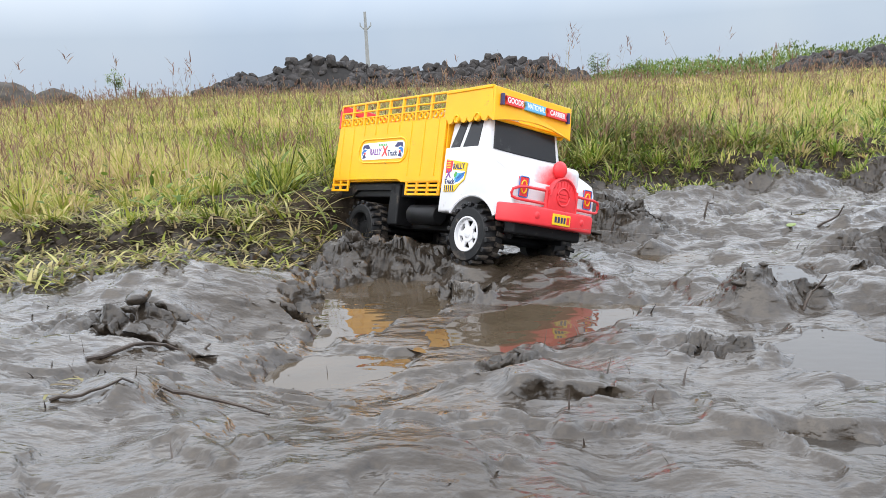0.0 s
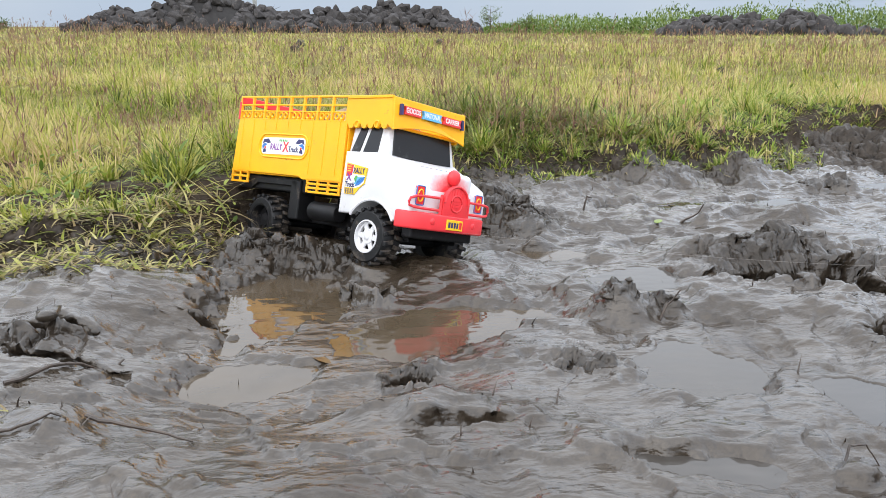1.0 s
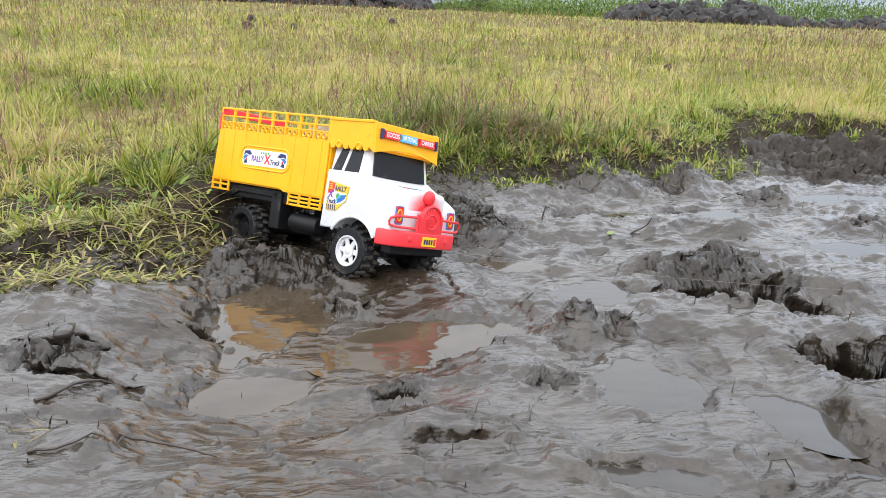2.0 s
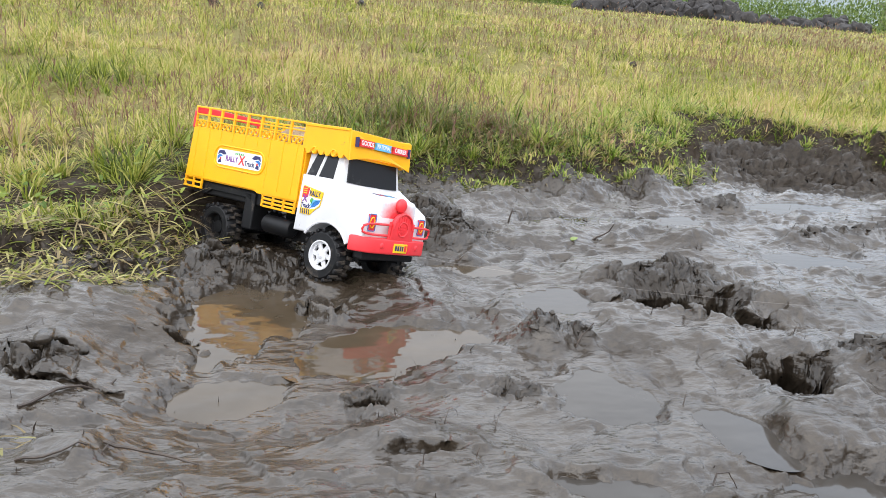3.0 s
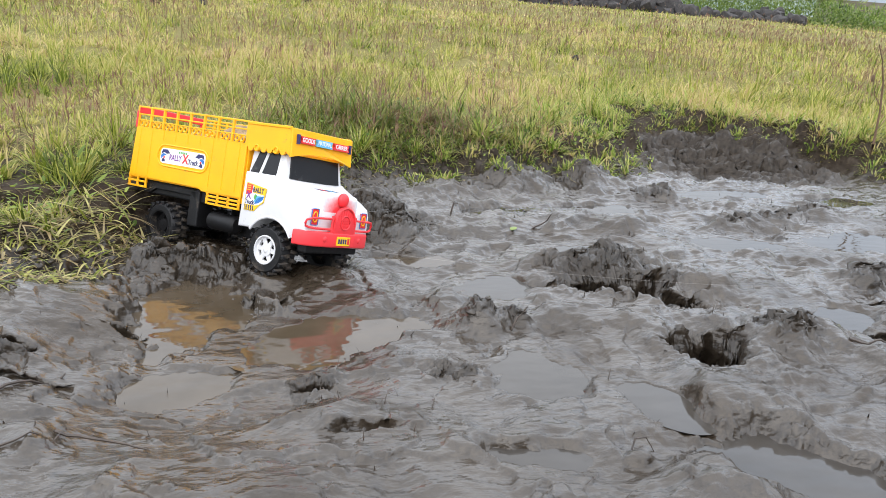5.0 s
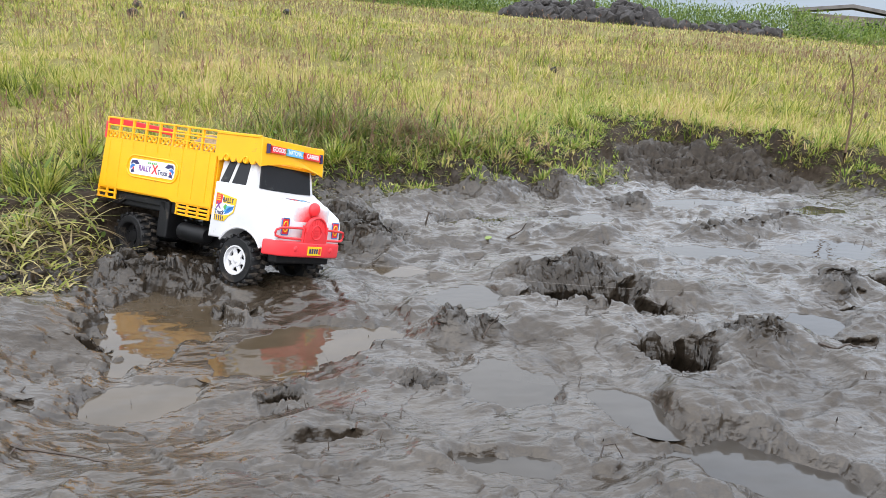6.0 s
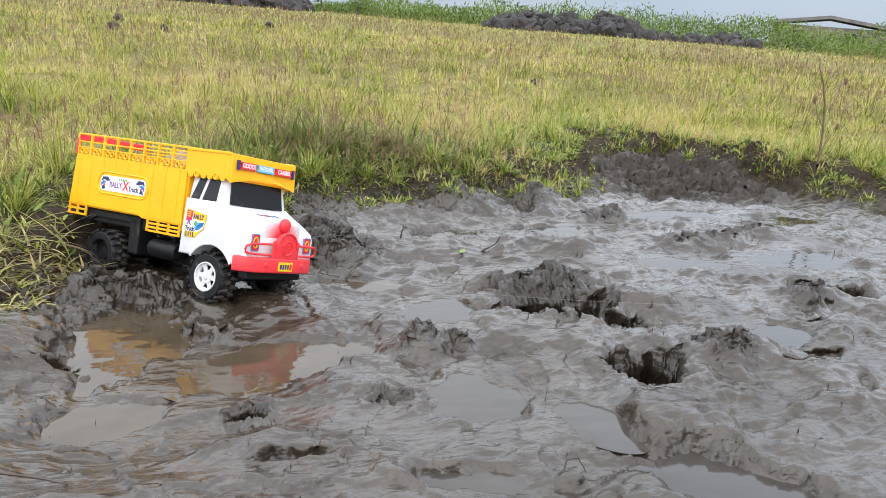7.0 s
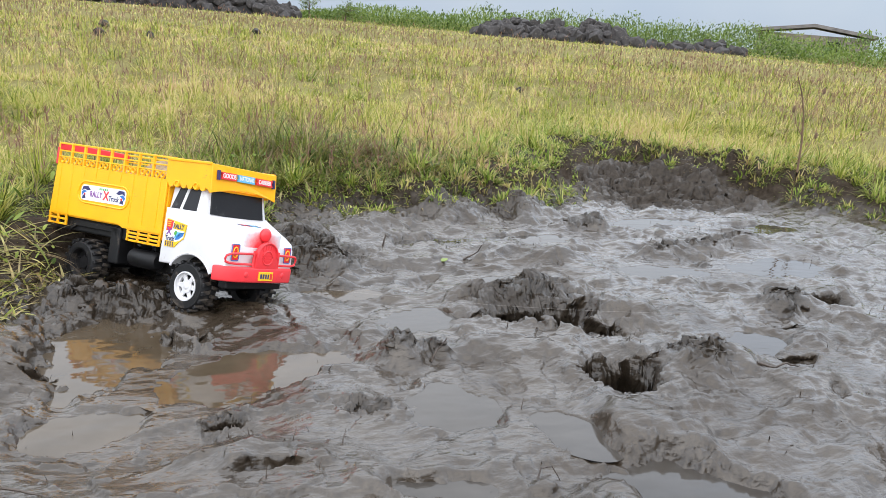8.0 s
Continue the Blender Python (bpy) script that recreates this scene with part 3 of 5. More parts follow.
inside = lambda x, y, d, rng: d > np.where(x < 0.0, -0.02 + 0.11 * rng.uniform(0, 1, len(x)) ** 1.5, -0.045 + 0.08 * rng.uniform(0, 1, len(x)) ** 2)  # noqa: E731
verge = lambda x, y, d, rng: (d > -0.045) & (d < 0.04 + 0.40 * rng.uniform(0, 1, len(x)) ** 2)  # noqa: E731
lip = lambda x, y, d, rng: ((d > -0.09 - 0.05 * (x < 0.0)) & (d < 0.14)) | (oval(x, y, -0.21, 0.43, 0.035, 0.03, 0) < 0.6)  # noqa: E731
patchy = lambda x, y, d, rng: (d > 0.05) & (fbm(x, y, 0.9, 3, seed=61) + 0.5 * fbm(x, y, 5.0, 2, seed=62) > rng.uniform(-0.5, 0.6, len(x)))  # noqa: E731
grow("grass", GRASS, 150000, 0.85, 3.0, 1.15, 0.058, 0.0030, 1, inside, "long yellow-green field grass at the edge of the mud", "grass", 3, tuft=0.060)
grow("grass", GRASS, 110000, 2.8, 9.0, 1.0, 0.080, 0.0030, 2, inside, "dense yellow-green grass of the open field", "grass", 2, tuft=0.14)
grow("grass", GRASS, 70000, 8.5, 60.0, 1.0, 0.10, 0.0030, 3, inside, "far yellowish grass of the open field", "grass", 2)
slump = lambda x, y, d, rng: (d > -0.13) & (d < 0.10) & (x < 0.10)  # noqa: E731
grow("straw", STRAW, 7000, 0.72, 1.35, 1.2, 0.085, 0.0026, 18, slump, "slumped straw and uprooted grass on the muddy bank", "straw", 4, sink=-0.003, rise=(-0.05, 0.7), bend=(0.1, 1.0), fan=(-45, 6))
grow("grass", FRESH, 6500, 0.72, 1.35, 1.2, 0.080, 0.0036, 19, slump, "uprooted green grass lying on the muddy bank", "grass", 4, sink=-0.002, rise=(0.0, 0.9), bend=(0.2, 1.2), fan=(-45, 6))
rim = lambda x, y, d, rng: (d > -0.07) & (d < 0.10 + 0.45 * rng.uniform(0, 1, len(x)) ** 2)  # noqa: E731
grow("grass", BANK, 80000, 1.2, 2.9, 1.0, 0.075, 0.0034, 17, rim, "tufts of grass hanging over the torn bank", "grass", 3, tuft=0.07, rise=(0.2, 1.5), bend=(0.3, 1.9), fan=(2, 62))
grow("weed_leaves", WEED, 12000, 0.85, 2.6, 1.1, 0.024, 0.0062, 4, verge, "small fresh green broad leaves of low weeds on the bank", "weeds", 3, rise=(0.1, 1.1), bend=(0.2, 1.2), lift=0.055, blunt=0.5)
grow("straw", STRAW, 26000, 0.42, 2.4, 1.1, 0.075, 0.0022, 5, lip, "flattened dead straw and torn grass on the muddy bank", "straw", 4, sink=-0.001, rise=(-0.05, 0.5), bend=(0.1, 0.9))
thicket = lambda x, y, d, rng: (d > 0.0) & (oval(x, y, 0.36, 1.50, 0.30, 0.18, 5) < rng.uniform(0.0, 1.25, len(x)))  # noqa: E731
grow("grass", THICKET, 60000, 1.1, 2.2, 1.1, 0.105, 0.0042, 14, thicket, "dark green tangle of taller weeds on the bank", "weeds", 4, rise=(0.5, 1.5), bend=(0.4, 2.0), fan=(-5, 40))
_, tips = grow("grass_stalk", STRAW, 24000, 1.1, 2.2, 1.1, 0.17, 0.0016, 15, lambda x, y, d, rng: thicket(x, y, d, rng) & (rng.uniform(0, 1, len(x)) < 0.12), "brown dry stalks standing in the weeds", "grass", 4, rise=(0.9, 1.6), bend=(0.0, 0.8), fan=(-5, 40))
seed_heads(tips, 0.018, 16, "reddish brown seed heads over the weeds")
_, tips = grow("grass_stalk", STRAW, 8000, 1.1, 4.5, 1.1, 0.15, 0.0016, 6, patchy, "thin upright seed stalks standing over the grass", "grass", 4, rise=(1.2, 1.6), bend=(0.0, 0.7))
seed_heads(tips, 0.020, 7, "reddish brown seed heads over the grass")
_, tips = grow("grass_stalk", STRAW, 16000, 4.0, 14.0, 1.0, 0.16, 0.0018, 8, patchy, "seed stalks of the open field", "grass", 2, rise=(1.2, 1.6), bend=(0.0, 0.6))
seed_heads(tips, 0.026, 9, "pinkish brown seed heads of the open field")

# ---- puddles ----
for px, py, rx, ry, turn, level in POOLS:
    a = np.linspace(0, 2 * math.pi, 49)[:-1]
    c, s = math.cos(radians(turn)), math.sin(radians(turn))
    bm = bmesh.new()
    ring = [bm.verts.new((px + 1.5 * (c * rx * math.cos(t) - s * ry * math.sin(t)), py + 1.5 * (s * rx * math.cos(t) + c * ry * math.sin(t)), level)) for t in a]
    bm.faces.new(ring)
    me = bpy.data.meshes.new("puddle")
    bm.to_mesh(me)
    deep = px < 0.3 and py > 0.5 and level < 0.004
    me.materials.append(WATER if deep else SILTY)
    tagged(new("puddle", me), "clear brown puddle in the mud mirroring the lorry" if deep else "shallow silty grey puddle lying in the mud", "water", kind="structure")


# ---- mesh helpers ----
def part(name, bm, mat, parent=None, label="", smooth_shade=False):
    """Links a bmesh as one mesh object, under a thing or a part where one is given."""
    me = bpy.data.meshes.new(name)
    bm.normal_update()
    bm.to_mesh(me)
    bm.free()
    me.materials.append(mat)
    if smooth_shade:
        me.polygons.foreach_set("use_smooth", np.ones(len(me.polygons), dtype=bool))
        me.set_sharp_from_angle(angle=radians(40))
    ob = new(name, me)
    ob.parent = parent
    return tagged(ob, label)


def empty(name, m, label, category, group=""):
    ob = new(name)
    ob.empty_display_size = 0.02
    ob.matrix_world = m
    return tagged(ob, label, category, group)


def slab(bm, x0, x1, y0, y1, z0, z1, bevel=0.0, segments=2):
    """A box with rounded edges."""
    made = bmesh.ops.create_cube(bm, size=1)["verts"]
    for v in made:
        v.co = Vector((x0 + (v.co.x + 0.5) * (x1 - x0), y0 + (v.co.y + 0.5) * (y1 - y0), z0 + (v.co.z + 0.5) * (z1 - z0)))
    if bevel:
        bmesh.ops.bevel(bm, geom=list({e for v in made for e in v.link_edges}), offset=bevel, segments=segments, affect="EDGES", profile=0.5)
    return bm


def prism(bm, outline, lo, hi, axis="y", bevel=0.0, segments=2):
    """An outline drawn in the plane across the axis, given depth along it."""
    def at(a, b, c):
        return {"y": (a, c, b), "x": (c, a, b), "z": (a, b, c)}[axis]
    near, far = [bm.verts.new(at(a, b, lo)) for a, b in outline], [bm.verts.new(at(a, b, hi)) for a, b in outline]
    faces = [bm.faces.new(near), bm.faces.new(far[::-1])]
    k = len(outline)
    for i in range(k):
        faces.append(bm.faces.new((near[i], far[i], far[(i + 1) % k], near[(i + 1) % k])))
    bmesh.ops.recalc_face_normals(bm, faces=faces)
    if bevel:
        rim = list({e for f in faces[:2] for e in f.edges})
        bmesh.ops.bevel(bm, geom=rim, offset=bevel, segments=segments, affect="EDGES", profile=0.5)
    return bm


def tube(bm, points, radius, sides=8, closed=False):
    """A round bar along a line of points; radius may be a list."""
    pts = [Vector(p) for p in points]
    k = len(pts)
    rings = []
    for i, p in enumerate(pts):
        a = pts[(i - 1) % k] if closed or i else p
        b = pts[(i + 1) % k] if closed or i < k - 1 else p
        q = (b - a).to_track_quat("Z", "Y")
        r = radius[i] if isinstance(radius, (list, tuple)) else radius
        rings.append([bm.verts.new(p + q @ Vector((r * math.cos(2 * math.pi * j / sides), r * math.sin(2 * math.pi * j / sides), 0))) for j in range(sides)])
    for i in range(k if closed else k - 1):
        a, b = rings[i], rings[(i + 1) % k]
        for j in range(sides):
            bm.faces.new((a[j], a[(j + 1) % sides], b[(j + 1) % sides], b[j]))
    if not closed:
        bm.faces.new(rings[0][::-1])
        bm.faces.new(rings[-1])
    return bm


def lathe(bm, profile, sides=36):
    """Turns a profile of (radius, y) about the y axis."""
    rings = [[bm.verts.new((r * math.cos(2 * math.pi * j / sides), y, r * math.sin(2 * math.pi * j / sides))) for j in range(sides)] for r, y in profile]
    for a, b in zip(rings, rings[1:]):
        for j in range(sides):
            bm.faces.new((a[j], b[j], b[(j + 1) % sides], a[(j + 1) % sides]))
    bmesh.ops.recalc_face_normals(bm, faces=bm.faces)
    return bm


def arc(cx, cy, r, a0, a1, k, ry=None):
    return [(cx + r * math.cos(radians(a0 + (a1 - a0) * i / k)), cy + (ry or r) * math.sin(radians(a0 + (a1 - a0) * i / k))) for i in range(k + 1)]


def rounded(x0, x1, z0, z1, r, k=5):
    return arc(x1 - r, z1 - r, r, 0, 90, k) + arc(x0 + r, z1 - r, r, 90, 180, k) + arc(x0 + r, z0 + r, r, 180, 270, k) + arc(x1 - r, z0 + r, r, 270, 360, k)


def lettering(name, text, size, mat, parent, m, label="", squash=1.0):
    """Flat raised letters in the built-in font."""
    cu = bpy.data.curves.new(name, "FONT")
    cu.body, cu.size, cu.extrude, cu.align_x, cu.align_y = text, size, 0.0001, "CENTER", "CENTER"
    cu.offset = size * 0.02
    tmp = bpy.data.objects.new(name, cu)
    me = bpy.data.meshes.new_from_object(tmp)
    bpy.data.objects.remove(tmp)
    me.transform(m @ Matrix.Diagonal((squash, 1, 1, 1)))
    me.materials.clear()
    me.materials.append(mat)
    ob = new(name, me)
    ob.parent = parent
    return tagged(ob, label)


# ---- toy truck ----
MUDDY = (0.075, 0.062, 0.05)
YELLOW = material("yellow_plastic", (0.95, 0.44, 0.006), 0.36, spec=0.4, vary=0.05, scale=30, bump=0.06, bump_scale=250, dirt=(0.45, 0.26, 0.04), dirt_amount=0.12, dirt_scale=60)
WHITE = material("white_plastic", (0.66, 0.66, 0.675), 0.34, spec=0.4, vary=0.03, scale=40, bump=0.05, bump_scale=250, dirt=(0.42, 0.40, 0.36), dirt_amount=0.12, dirt_scale=75)
RED = material("red_plastic", (0.82, 0.045, 0.055), 0.36, spec=0.4, vary=0.07, scale=60, bump=0.06, bump_scale=250, dirt=(0.45, 0.05, 0.05), dirt_amount=0.1, dirt_scale=70)
BLACK = material("black_plastic", (0.010, 0.010, 0.011), 0.5, spec=0.25, vary=0.25, scale=50, bump=0.1, bump_scale=200, dirt=MUDDY, dirt_amount=0.15, dirt_scale=50)
TYRE = material("black_tyre_plastic", (0.010, 0.010, 0.011), 0.48, spec=0.3, vary=0.3, scale=70, bump=0.12, bump_scale=260, dirt=MUDDY, dirt_amount=0.36, dirt_scale=45)
GLASS = material("dark_window", (0.012, 0.012, 0.014), 0.28, spec=0.3, vary=0.15, scale=25, bump=0.05, bump_scale=120, dirt=(0.06, 0.06, 0.06), dirt_amount=0.2, dirt_scale=35)
PRINT_WHITE = material("sticker_white", (0.80, 0.80, 0.80), 0.3)
PRINT_RED = material("sticker_red", (0.72, 0.035, 0.04), 0.3)
PRINT_BLUE = material("sticker_blue", (0.03, 0.17, 0.50), 0.3)
PRINT_SKY = material("sticker_light_blue", (0.12, 0.45, 0.75), 0.3)
PRINT_NAVY = material("sticker_navy", (0.03, 0.03, 0.12), 0.3)
PRINT_PURPLE = material("sticker_purple", (0.22, 0.05, 0.30), 0.3)
PRINT_YELLOW = material("sticker_yellow", (0.85, 0.55, 0.02), 0.3)
PRINT_GREEN = material("sticker_green", (0.10, 0.38, 0.08), 0.3)



def sprayed_material():
    """White plastic with a drift of red paint sprayed over the nose."""
    m = material("red_sprayed_plastic", (0.66, 0.66, 0.675), 0.34, spec=0.4, bump=0.05, bump_scale=250)
    n, l = m.node_tree.nodes, m.node_tree.links
    co = n.new("ShaderNodeTexCoord").outputs["Object"]
    off = n.new("ShaderNodeVectorMath")
    off.operation = "DISTANCE"
    off.inputs[1].default_value = (0.064, 0.0, 0.052)
    l.new(co, off.inputs[0])
    add = n.new("ShaderNodeMath")
    add.operation = "MULTIPLY_ADD"
    l.new(noise_node(n, l, co, 120.0, 6.0, 0.7), add.inputs[0])
    add.inputs[1].default_value = 0.018
    l.new(off.outputs["Value"], add.inputs[2])
    l.new(ramp_node(n, l, range_node(n, l, add.outputs[0], 0.026, 0.046, 0.0, 1.0), (0.0, (0.82, 0.06, 0.07)), (0.4, (0.78, 0.25, 0.26)), (1.0, (0.66, 0.66, 0.675))), n["Principled BSDF"].inputs["Base Color"])
    return m


SPRAYED = sprayed_material()
truck = empty("toy_truck", TRUCK, "yellow and white plastic toy lorry tilted in wet mud", "toy truck")


def side_wall(sign):
    """One long side of the load box: pressed panel, latticed rails above, slotted skirts below."""
    y0, y1 = sorted((sign * 0.0588, sign * 0.0560))
    wall = part("side_panel", prism(bmesh.new(), [(-0.3035, 0.0615), (-0.150, 0.0605), (-0.142, 0.0570), (-0.0650, 0.0560), (-0.0660, 0.1300), (-0.2990, 0.1335)], y0, y1, bevel=0.0006), YELLOW, truck)
    out = sign * 0.0588
    # raised oval frame round the sticker
    ring = arc(-0.150, 0.0965, 0.0150, -90, 90, 10) + arc(-0.228, 0.0975, 0.0150, 90, 270, 10)
    part("oval_border", tube(bmesh.new(), [(a, out, b) for a, b in ring], 0.0012, 6, True), YELLOW, wall, smooth_shade=True)
    for i in range(9):
        x = -0.288 + i * 0.0262
        if -0.246 < x < -0.132:
            part("pressed_rib", slab(bmesh.new(), x - 0.0007, x + 0.0007, out - 0.0006, out + 0.00025, 0.1180, 0.1320, 0.0002), YELLOW, wall)
        else:
            part("pressed_rib", slab(bmesh.new(), x - 0.0007, x + 0.0007, out - 0.0006, out + 0.00025, 0.0640, 0.1320, 0.0002), YELLOW, wall)
    top = lambda x: 0.1635 - (x + 0.300) * 0.0155  # noqa: E731
    for name, drop, thick in (("top_rail", 0.0012, 0.0026), ("middle_rail", 0.0118, 0.0020), ("lower_rail", 0.0200, 0.0018), ("ring_rail", 0.0305, 0.0016)):
        b = bmesh.new()
        prism(b, [(-0.3000, top(-0.300) - drop - thick / 2), (-0.0660, top(-0.066) - drop - thick / 2), (-0.0660, top(-0.066) - drop + thick / 2), (-0.3000, top(-0.300) - drop + thick / 2)], y0, y1, bevel=0.0004, segments=1)
        part(name, b, YELLOW, truck)
    for i in range(9):
        x = -0.2985 + i * 0.0288
        part("post", slab(bmesh.new(), x - 0.0016, x + 0.0016, y0 - 0.0004, y1 + 0.0004, top(x) - 0.0315, top(x) - 0.0008, 0.0004, 1), YELLOW, truck)
        if i < 8:
            for off in (0.0095, 0.0193):
                loop = arc(x + off, top(x) - 0.0253, 0.0034, 0, 345, 23)
                part("ring", tube(bmesh.new(), [(a, (y0 + y1) / 2, b) for a, b in loop], 0.0014, 6, True), YELLOW, truck, smooth_shade=True)
    for x0, x1, z0, z1, n in ((-0.3045, -0.2620, 0.0475, 0.0620, 3), (-0.1330, -0.0655, 0.0425, 0.0575, 4)):
        for k in range(n):
            z = z0 + (z1 - z0) * k / (n - 1)
            cut = 0.006 * (n - 1 - k) / (n - 1) if n == 4 else 0.0
            part("skirt_bar", slab(bmesh.new(), x0 + cut, x1, y0, y1, z - 0.0014, z + 0.0014, 0.0004, 1), YELLOW, truck)
        for k in range(4 if n == 4 else 3):
            x = x0 + 0.003 + (x1 - x0 - 0.005) * k / (3 if n == 4 else 2)
            part("skirt_post", slab(bmesh.new(), x - 0.0016, x + 0.0016, y0, y1, z0 - 0.001, z1 + 0.001, 0.0004, 1), YELLOW, truck)
    return wall


walls = [side_wall(-1), side_wall(1)]
part("front_board", slab(bmesh.new(), -0.0690, -0.0640, -0.0555, 0.0555, 0.0500, 0.1300, 0.0006), YELLOW, truck)
part("load_floor", slab(bmesh.new(), -0.3030, -0.0660, -0.0556, 0.0556, 0.0590, 0.0625, 0.0006), YELLOW, truck)
tail = part("tailgate", slab(bmesh.new(), -0.3040, -0.3005, -0.0556, 0.0556, 0.0550, 0.1320, 0.0006), YELLOW, truck)
part("tail_bar", slab(bmesh.new(), -0.3010, -0.2965, -0.0590, 0.0590, 0.1530, 0.1630, 0.0010), RED, truck, "red bar across the open tail")
for s in (-1, 1):
    part("tail_post", slab(bmesh.new(), -0.3018, -0.2975, s * 0.0572 - 0.0025, s * 0.0572 + 0.0025, 0.1320, 0.1560, 0.0006), RED, truck)

# visor over the cab: two cheeks and an arched front board
for s in (-1, 1):
    y0, y1 = sorted((s * 0.0590, s * 0.0562))
    outline = [(-0.0670, 0.1600), (0.0085, 0.1575), (0.0120, 0.1215)]
    for c in (-0.0010, -0.0125, -0.0240, -0.0355, -0.0470, -0.0585):
        outline += arc(c, 0.1265, 0.0052, 0, -180, 6)
    cheek = part("visor_cheek", prism(bmesh.new(), outline + [(-0.0670, 0.1265)], y0, y1), YELLOW, truck)
    part("visor_rim", slab(bmesh.new(), -0.0675, 0.0085, min(s * 0.0602, s * 0.0560), max(s * 0.0602, s * 0.0560), 0.1555, 0.1590, 0.0006), YELLOW, cheek)
    for c in (-0.0470, -0.0125):
        loop = arc(c, 0.1262, 0.0038, 0, 345, 23)
        part("scallop_ring", tube(bmesh.new(), [(a, s * 0.0592, b) for a, b in loop], 0.0011, 6, True), YELLOW, cheek, smooth_shade=True)
board = [(-0.0590, 0.1575), (-0.0590, 0.1205)] + [(y, 0.1210 + 0.0075 * math.cos(math.pi * y / 0.118)) for y in np.linspace(-0.052, 0.052, 17)] + [(0.0590, 0.1205), (0.0590, 0.1575)]
bm = prism(bmesh.new(), board, 0.0085, 0.0115, "x", 0.0005, 1)
for v in bm.verts:
    v.co.x += (0.1575 - v.co.z) * 0.09 + 0.002 * math.cos(math.pi * v.co.y / 0.118)
visor = part("visor_board", bm, YELLOW, truck)
part("cab_roof", slab(bmesh.new(), -0.0640, 0.0070, -0.0555, 0.0555, 0.1240, 0.1275, 0.0008), YELLOW, truck)
VISOR_FACE = pose(0.0172, 0, 0.1445, 90 - 5, 0, 90)
for y0, y1, mat in ((-0.0470, -0.0205, PRINT_RED), (-0.0180, 0.0130, PRINT_SKY), (0.0155, 0.0470, PRINT_RED)):
    b = bmesh.new()
    prism(b, [(y0, -0.0045), (y1, -0.0045), (y1 - 0.002, 0.0), (y1, 0.0045), (y0, 0.0045), (y0 + 0.002, 0.0)], -0.0032, 0.0002, "z")
    b.transform(VISOR_FACE)
    part("sign_panel", b, mat, visor, "printed sign panel")
for y in (-0.0505, 0.0505):
    b = slab(bmesh.new(), y - 0.0016, y + 0.0016, -0.0060, 0.0060, -0.0035, 0.0001)
    b.transform(VISOR_FACE)
    part("sign_end", b, PRINT_NAVY, visor)
for text, y, w in (("GOODS", -0.0337, 0.80), ("NATIONAL", -0.0025, 0.64), ("CARRIER", 0.0312, 0.76)):
    lettering("sign_lettering", text, 0.0080, PRINT_WHITE, visor, VISOR_FACE @ pose(y, 0, 0.0004), "white lettering reading " + text.lower(), w)

# cab: lower body with wheel arches, upper cabin, bonnet
arch = arc(0.0, 0.0, 0.0405, 145, 33, 14)
outline = [(-0.0585, 0.0225)] + arch + [(0.0560, 0.0175), (0.0585, 0.0350), (0.0580, 0.0580), (0.0545, 0.0670), (0.0430, 0.0735), (0.0100, 0.0905), (0.0040, 0.0945), (-0.0585, 0.0945)]
bm = prism(bmesh.new(), outline, -0.0630, 0.0630, "y", 0.0028, 3)
for v in bm.verts:
    if v.co.z > 0.06:
        v.co.y *= 1 - 0.9 * (v.co.z - 0.06)
    if v.co.x > 0.04:
        v.co.y *= 1 - 2.2 * (v.co.x - 0.04)
cab = part("cab_body", bm, WHITE, truck, "glossy white cab", True)
bm = slab(bmesh.new(), -0.0040, 0.0575, -0.0390, 0.0390, 0.0450, 0.0880, 0.0065, 4)
for v in bm.verts:
    if v.co.z > 0.06:
        v.co.z -= max(0.0, v.co.x + 0.004) * 0.10
    v.co.y *= 1.08 - max(0.0, v.co.x) * 2.6
part("bonnet", bm, SPRAYED, cab, "white bonnet with sprayed red nose", True)
bm = slab(bmesh.new(), -0.0600, 0.0065, -0.0560, 0.0560, 0.0900, 0.1270, 0.0035, 3)
for v in bm.verts:
    k = max(0.0, v.co.z - 0.093)
    v.co.y *= 1 - 2.4 * k
    if v.co.x > -0.02:
        v.co.x -= 0.16 * k
cabin = part("cabin", bm, WHITE, truck, "white upper cabin", True)
for s in (-1, 1):
    for name, quad in (("quarter_window", [(-0.0555, 0.0945), (-0.0400, 0.0940), (-0.0325, 0.1255), (-0.0455, 0.1255)]), ("door_window", [(-0.0350, 0.0925), (-0.0090, 0.0915), (-0.0085, 0.1255), (-0.0272, 0.1255)])):
        b = prism(bmesh.new(), quad, -0.0010, 0.0010, "y", 0.0008, 2)
        for v in b.verts:
            v.co.y = v.co.y + s * (0.0562 * (1 - 2.4 * max(0.0, v.co.z - 0.093)) - 0.0004)
        part(name, b, GLASS, cabin, "dark tinted side window")
b = prism(bmesh.new(), [(-0.0480, 0.0935), (-0.020, 0.0925), (0.020, 0.0925), (0.0480, 0.0935), (0.0455, 0.1245), (-0.0455, 0.1245)], -0.001, 0.0012, "x", 0.0008, 2)
for v in b.verts:
    v.co.x += 0.0068 - 0.16 * max(0.0, v.co.z - 0.093)
part("windscreen", b, GLASS, cabin, "dark matt windscreen")
